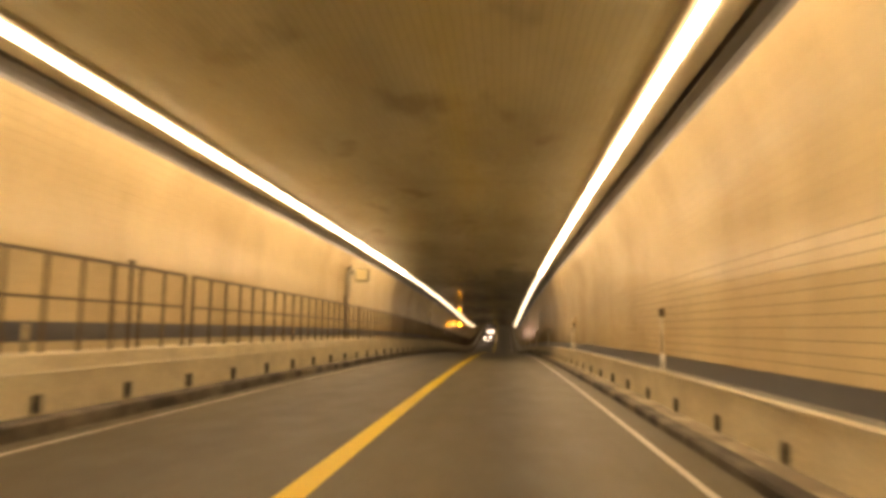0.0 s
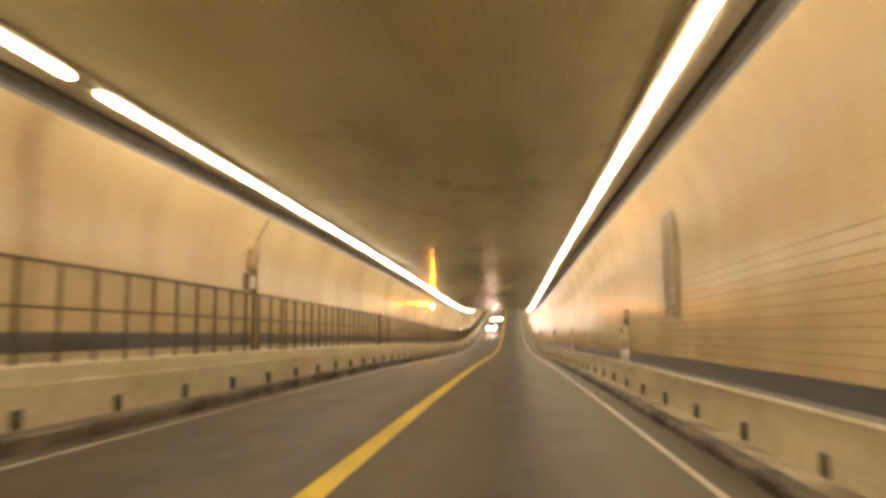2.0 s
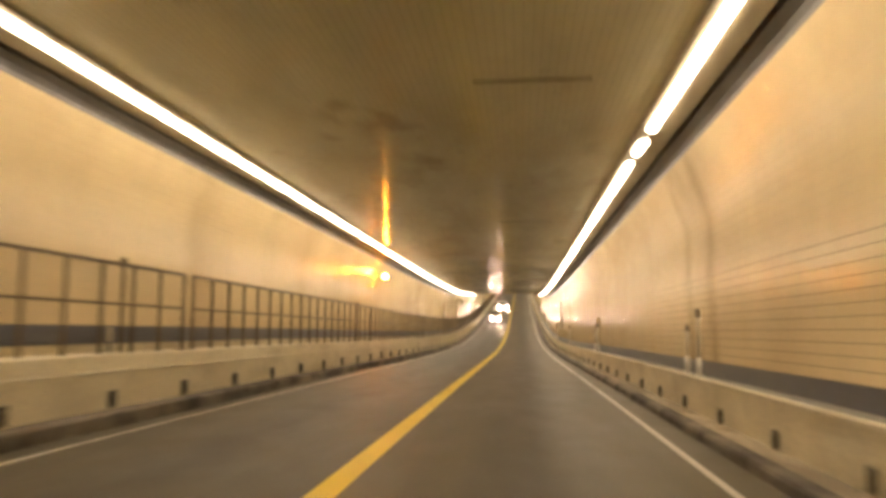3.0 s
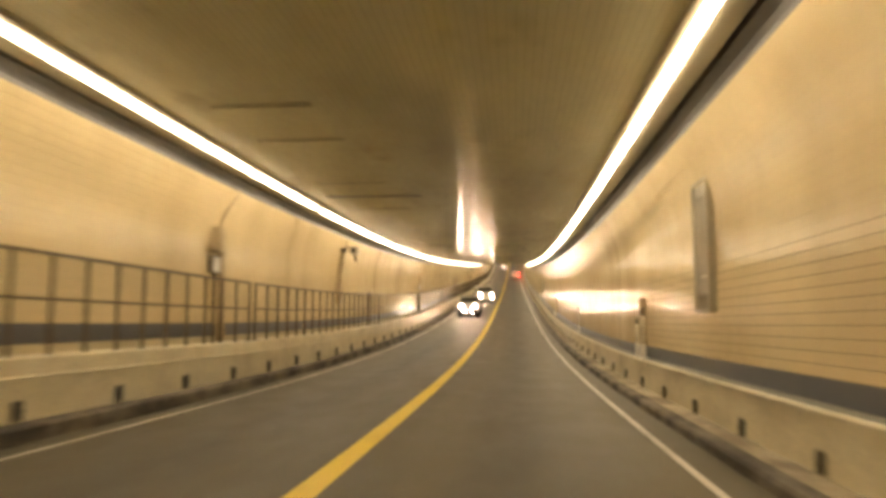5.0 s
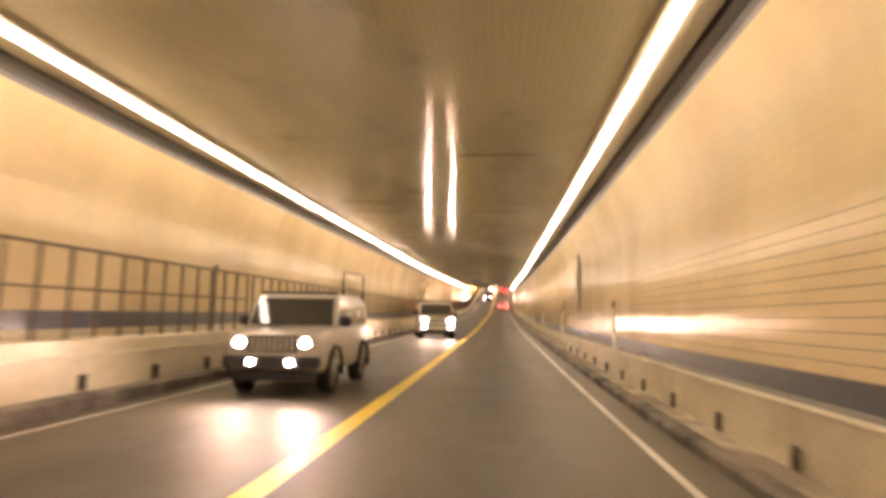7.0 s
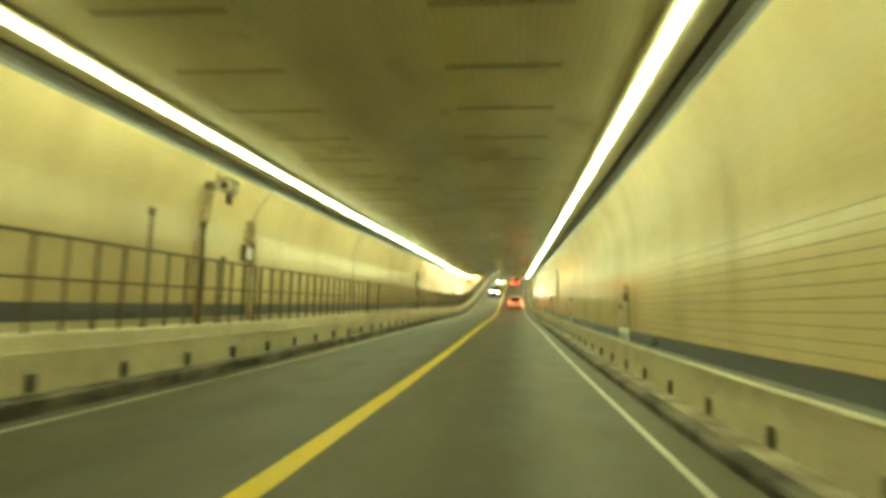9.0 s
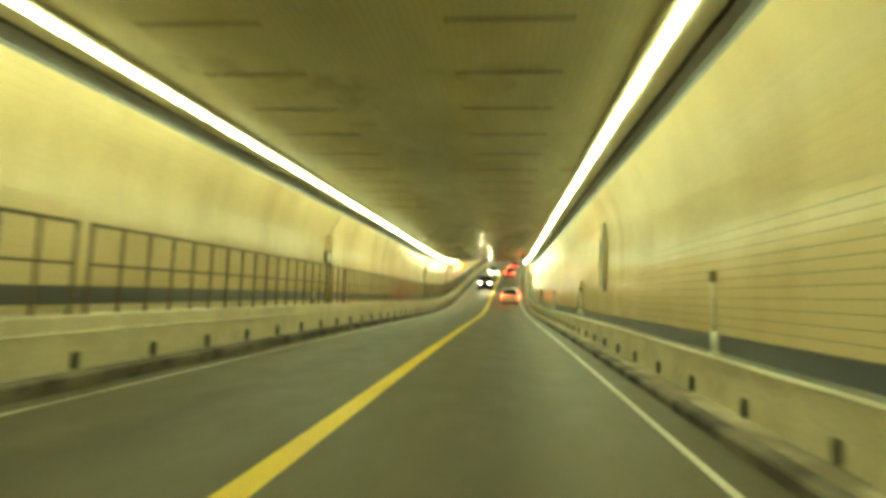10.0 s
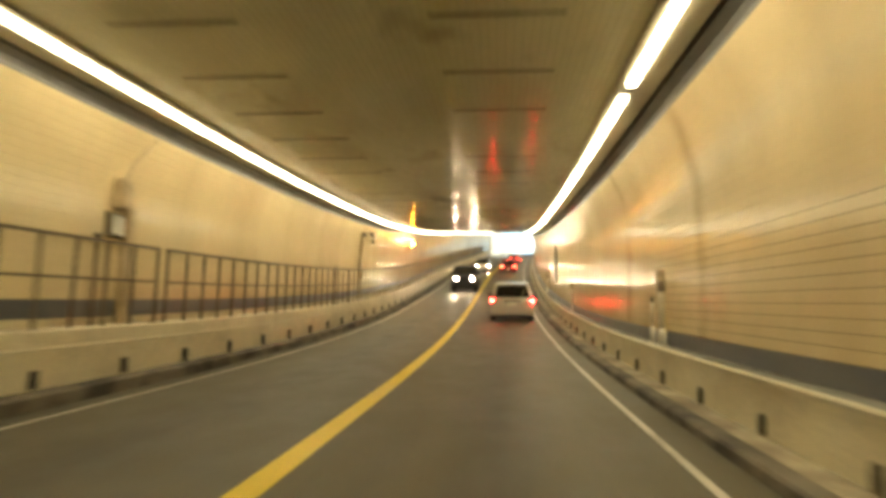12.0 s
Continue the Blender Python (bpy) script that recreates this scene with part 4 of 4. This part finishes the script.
def suv(x, s, paint, label, tall=1.90, rack=True, width=0.96, turn=0.0, size=1.0, fog=True, watts=90.0):
    """Seen from the front. Local y runs back from the nose at y = 0."""
    t = thing("suv", (x, s, level(s)), label, "suv", "oncoming vehicles", turn, math.degrees(math.atan(grade(s + 2.5))))
    t.scale = (size, size, size)
    w = width
    low = [ring(0.03, w - 0.16, 0.50, 1.02, 0.08), ring(0.10, w - 0.06, 0.44, 1.08, 0.08), ring(0.32, w - 0.01, 0.40, 1.12, 0.08), ring(0.75, w, 0.38, 1.165, 0.07), ring(1.15, w + 0.01, 0.38, 1.20, 0.05), ring(3.85, w + 0.01, 0.38, 1.20, 0.05), ring(4.25, w - 0.04, 0.45, 1.16, 0.06)]
    part("body", loft(low, paint, "body"), paint, t)

    def section(y, zb, zt, wb, wt):
        return [(-wb, y, zb), (wb, y, zb), (wt + 0.03, y, zt - 0.10), (wt - 0.04, y, zt - 0.015), (wt - 0.20, y, zt), (-wt + 0.20, y, zt), (-wt + 0.04, y, zt - 0.015), (-wt - 0.03, y, zt - 0.10)]
    front = section(1.0, 1.17, tall, w - 0.03, w - 0.10)
    front = [(p[0], 1.0 + max(0.0, p[2] - 1.17) * 0.62, p[2]) for p in front]
    cab = part("cabin", loft([front, section(1.95, 1.18, tall + 0.02, w - 0.03, w - 0.11), section(3.75, 1.18, tall, w - 0.03, w - 0.11), section(4.15, 1.16, tall - 0.08, w - 0.05, w - 0.14)], paint, "cabin"), paint, t)
    ws = [(px, 0.985 + (pz - 1.17) * 0.62, pz) for px, pz in ((-w + 0.09, 1.215), (w - 0.09, 1.215), (w - 0.145, tall - 0.085), (-w + 0.145, tall - 0.085))]
    part("windscreen", slab("windscreen", ws, (0, 0.06, 0), M_GLASS), M_GLASS, cab, "dark windscreen")
    for px, qx in ((-0.62, -0.02), (0.05, 0.66)):
        part("wiper", rod(bmesh.new(), (px, 0.985, 1.225), (qx, 1.03, 1.29), 0.012, 6), M_TRIM, cab)
    for sx in (-1, 1):
        for y0, y1, lean in ((1.30, 2.15, 0.30), (2.25, 3.10, 0.0), (3.20, 3.90, -0.08)):
            q = [(sx * (w - 0.028), y0, 1.24), (sx * (w - 0.028), y1, 1.24), (sx * (w - 0.077), y1 + min(0, lean), tall - 0.15), (sx * (w - 0.077), y0 + max(0, lean), tall - 0.15)]
            part("side_window", slab("side_window", q, (-sx * 0.06, 0, 0), M_GLASS), M_GLASS, cab)
        if paint is M_CREAM:
            q = [(sx * (w - 0.44), 0.015, 0.84), (sx * (w - 0.13), 0.055, 0.86), (sx * (w - 0.07), 0.075, 1.03), (sx * (w - 0.42), 0.02, 1.00)]
            h = part("headlamp", slab("headlamp", q, (0, 0.12, 0), M_CHROME), M_CHROME, t)
            q = [(sx * (w - 0.40), 0.008, 0.87), (sx * (w - 0.16), 0.04, 0.885), (sx * (w - 0.12), 0.055, 1.00), (sx * (w - 0.38), 0.012, 0.975)]
            part("lamp_glow", slab("lamp_glow", [(p[0], p[1] - 0.018, p[2]) for p in q], (0, 0.008, 0), M_HEAD), M_HEAD, h, "lit headlamp")
            fx, fr = sx * (w - 0.25), 0.06
        else:
            h = part("headlamp", rod(bmesh.new(), (sx * 0.58, 0.0, 0.93), (sx * 0.58, 0.12, 0.93), 0.125, 20), M_CHROME, t)
            part("lamp_glow", rod(bmesh.new(), (sx * 0.58, -0.008, 0.93), (sx * 0.58, -0.0005, 0.93), 0.08, 20), M_HEAD, h, "lit round headlamp")
            fx, fr = sx * 0.34, 0.055
        if fog:
            f = part("fog_lamp", rod(bmesh.new(), (fx, -0.105, 0.60), (fx, -0.02, 0.60), fr + 0.02, 18), M_TRIM, t)
            part("lamp_glow", rod(bmesh.new(), (fx, -0.115, 0.60), (fx, -0.1055, 0.60), fr, 18), M_HEAD, f, "lit fog lamp")
        mirror(t, sx * (w - 0.02), 1.30, 1.20, M_TRIM, 1)
        for y in (0.87, 3.35):
            wheel(t, sx * (w - 0.12), y, 0.38, 0.25)
            part("wheel_arch", wheel_lip(sx * (w - 0.05), sx * (w + (0.03 if paint is M_CREAM else 0.07)), y, 0.38, 0.43, paint if paint is M_CREAM else M_TRIM), paint, t)
        if rack:
            part("roof_rail", rod(rod(rod(bmesh.new(), (sx * (w - 0.20), 1.9, tall + 0.07), (sx * (w - 0.20), 3.8, tall + 0.06), 0.02, 8), (sx * (w - 0.20), 1.95, tall - 0.01), (sx * (w - 0.20), 1.95, tall + 0.07), 0.022, 8), (sx * (w - 0.20), 3.7, tall - 0.01), (sx * (w - 0.20), 3.7, tall + 0.06), 0.022, 8), M_TRIM, t)
    if rack:
        for y in (2.2, 3.3):
            part("cross_bar", boxed(-w + 0.19, w - 0.19, y - 0.03, y + 0.03, tall + 0.055, tall + 0.085, 0.008), M_TRIM, t)
    if paint is M_CREAM:
        g = part("grille", boxed(-w + 0.46, w - 0.46, 0.0, 0.1, 0.80, 1.02, 0.015), M_TRIM, t, "dark grille with pale bars")
        for k in range(3):
            zz = 0.805 + 0.075 * k
            part("grille_bar", boxed(-w + 0.47, w - 0.47, -0.014, -0.001, zz, zz + 0.042, 0.006), M_CREAM, g)
        part("bumper", boxed(-w + 0.03, w - 0.03, -0.10, 0.22, 0.44, 0.74, 0.06), paint, t)
        part("air_intake", boxed(-0.44, 0.44, -0.107, -0.08, 0.655, 0.725, 0.012), M_TRIM, t)
    else:
        g = part("grille", boxed(-0.44, 0.44, 0.0, 0.1, 0.76, 1.05, 0.015), M_TRIM, t, "dark upright grille with pale bars")
        for k in range(8):
            xx = -0.35 + 0.10 * k
            part("grille_bar", boxed(xx - 0.03, xx + 0.03, -0.014, -0.001, 0.78, 1.03, 0.006), paint, g)
        part("bumper", boxed(-w + 0.05, w - 0.05, -0.10, 0.22, 0.50, 0.70, 0.03), M_TRIM, t)
        part("roof_edge", boxed(-w + 0.14, w - 0.14, 1.42, 1.50, tall - 0.005, tall + 0.045, 0.012), M_TRIM, t)
    part("skid_plate", boxed(-0.72, 0.72, -0.03, 0.2, 0.28, 0.45, 0.03), M_TRIM, t)
    if paint is M_CREAM:
        plate(t, -0.103, 0.49, -1, M_PLATE_YELLOW)
    beam(t, (-0.6, 0.6), 0.93, watts)


def far_car(x, s, paint, facing, label):
    """A saloon. facing = 1: seen from behind, tail lamps lit; -1: oncoming, headlamps lit."""
    t = thing("car", (x, s, level(s)), label, "car", "distant cars", 0, math.degrees(math.atan(grade(s + 2.2))))
    low = [ring(0.0, 0.76, 0.36, 0.84, 0.06), ring(0.15, 0.88, 0.24, 0.92, 0.08), ring(0.9, 0.90, 0.2, 0.96, 0.06), ring(3.4, 0.90, 0.2, 0.94, 0.06), ring(4.4, 0.84, 0.24, 0.80, 0.1), ring(4.6, 0.7, 0.34, 0.7, 0.08)]
    part("body", loft(low, paint, "body"), paint, t)
    up = [[(-0.80, 0.7, 0.92), (0.80, 0.7, 0.92), (0.62, 1.35, 1.40), (-0.62, 1.35, 1.40)], [(-0.82, 1.7, 0.92), (0.82, 1.7, 0.92), (0.62, 1.7, 1.46), (-0.62, 1.7, 1.46)],
          [(-0.82, 2.6, 0.92), (0.82, 2.6, 0.92), (0.62, 2.5, 1.44), (-0.62, 2.5, 1.44)], [(-0.80, 3.5, 0.90), (0.80, 3.5, 0.90), (0.62, 2.8, 1.38), (-0.62, 2.8, 1.38)]]
    part("cabin", loft(up, M_GLASS, "cabin"), M_GLASS, t, "dark glazed cabin")
    for sx in (-1, 1):
        x0, x1 = min(sx * 0.60, sx * 0.76), max(sx * 0.60, sx * 0.76)
        part("tail_lamp" if facing > 0 else "headlamp", boxed(x0, x1, -0.03, 0.02, 0.64, 0.76, 0.01), M_REDFAR if facing > 0 else M_HEAD, t, "lit lamp")
        for y in (0.85, 3.6):
            wheel(t, sx * 0.80, y, 0.32, 0.2)
    part("bumper", boxed(-0.86, 0.86, -0.08, 0.2, 0.32, 0.54, 0.04), paint, t)
    plate(t, -0.081, 0.38, -1)
    if facing < 0:
        beam(t, (-0.68, 0.68), 0.70, 60.0)


minivan(2.36, 290.6)
far_car(1.75, 338.0, M_MAROON, 1, "dark red saloon with tail lamps lit, climbing ahead")
far_car(1.75, 362.0, M_DARKCAR, 1, "dark saloon with tail lamps lit, climbing ahead")
suv(-1.95, 163.5, M_PALE, "pale boxy off-road vehicle with round headlamps lit, oncoming", 1.80, False, 0.88, watts=105.0)
suv(-1.50, 189.4, M_CREAM, "white boxy sport utility vehicle with headlamps and fog lamps lit, oncoming", 1.86, True, 0.93, 11.0, 1.07)
suv(-1.25, 312.5, M_DARKCAR, "dark oncoming off-road vehicle with round headlamps lit", 1.75, False, 0.92, 0.0, 1.08, False, 80.0)
far_car(-1.3, 340.0, M_SILVER, -1, "pale oncoming saloon with headlamps lit")
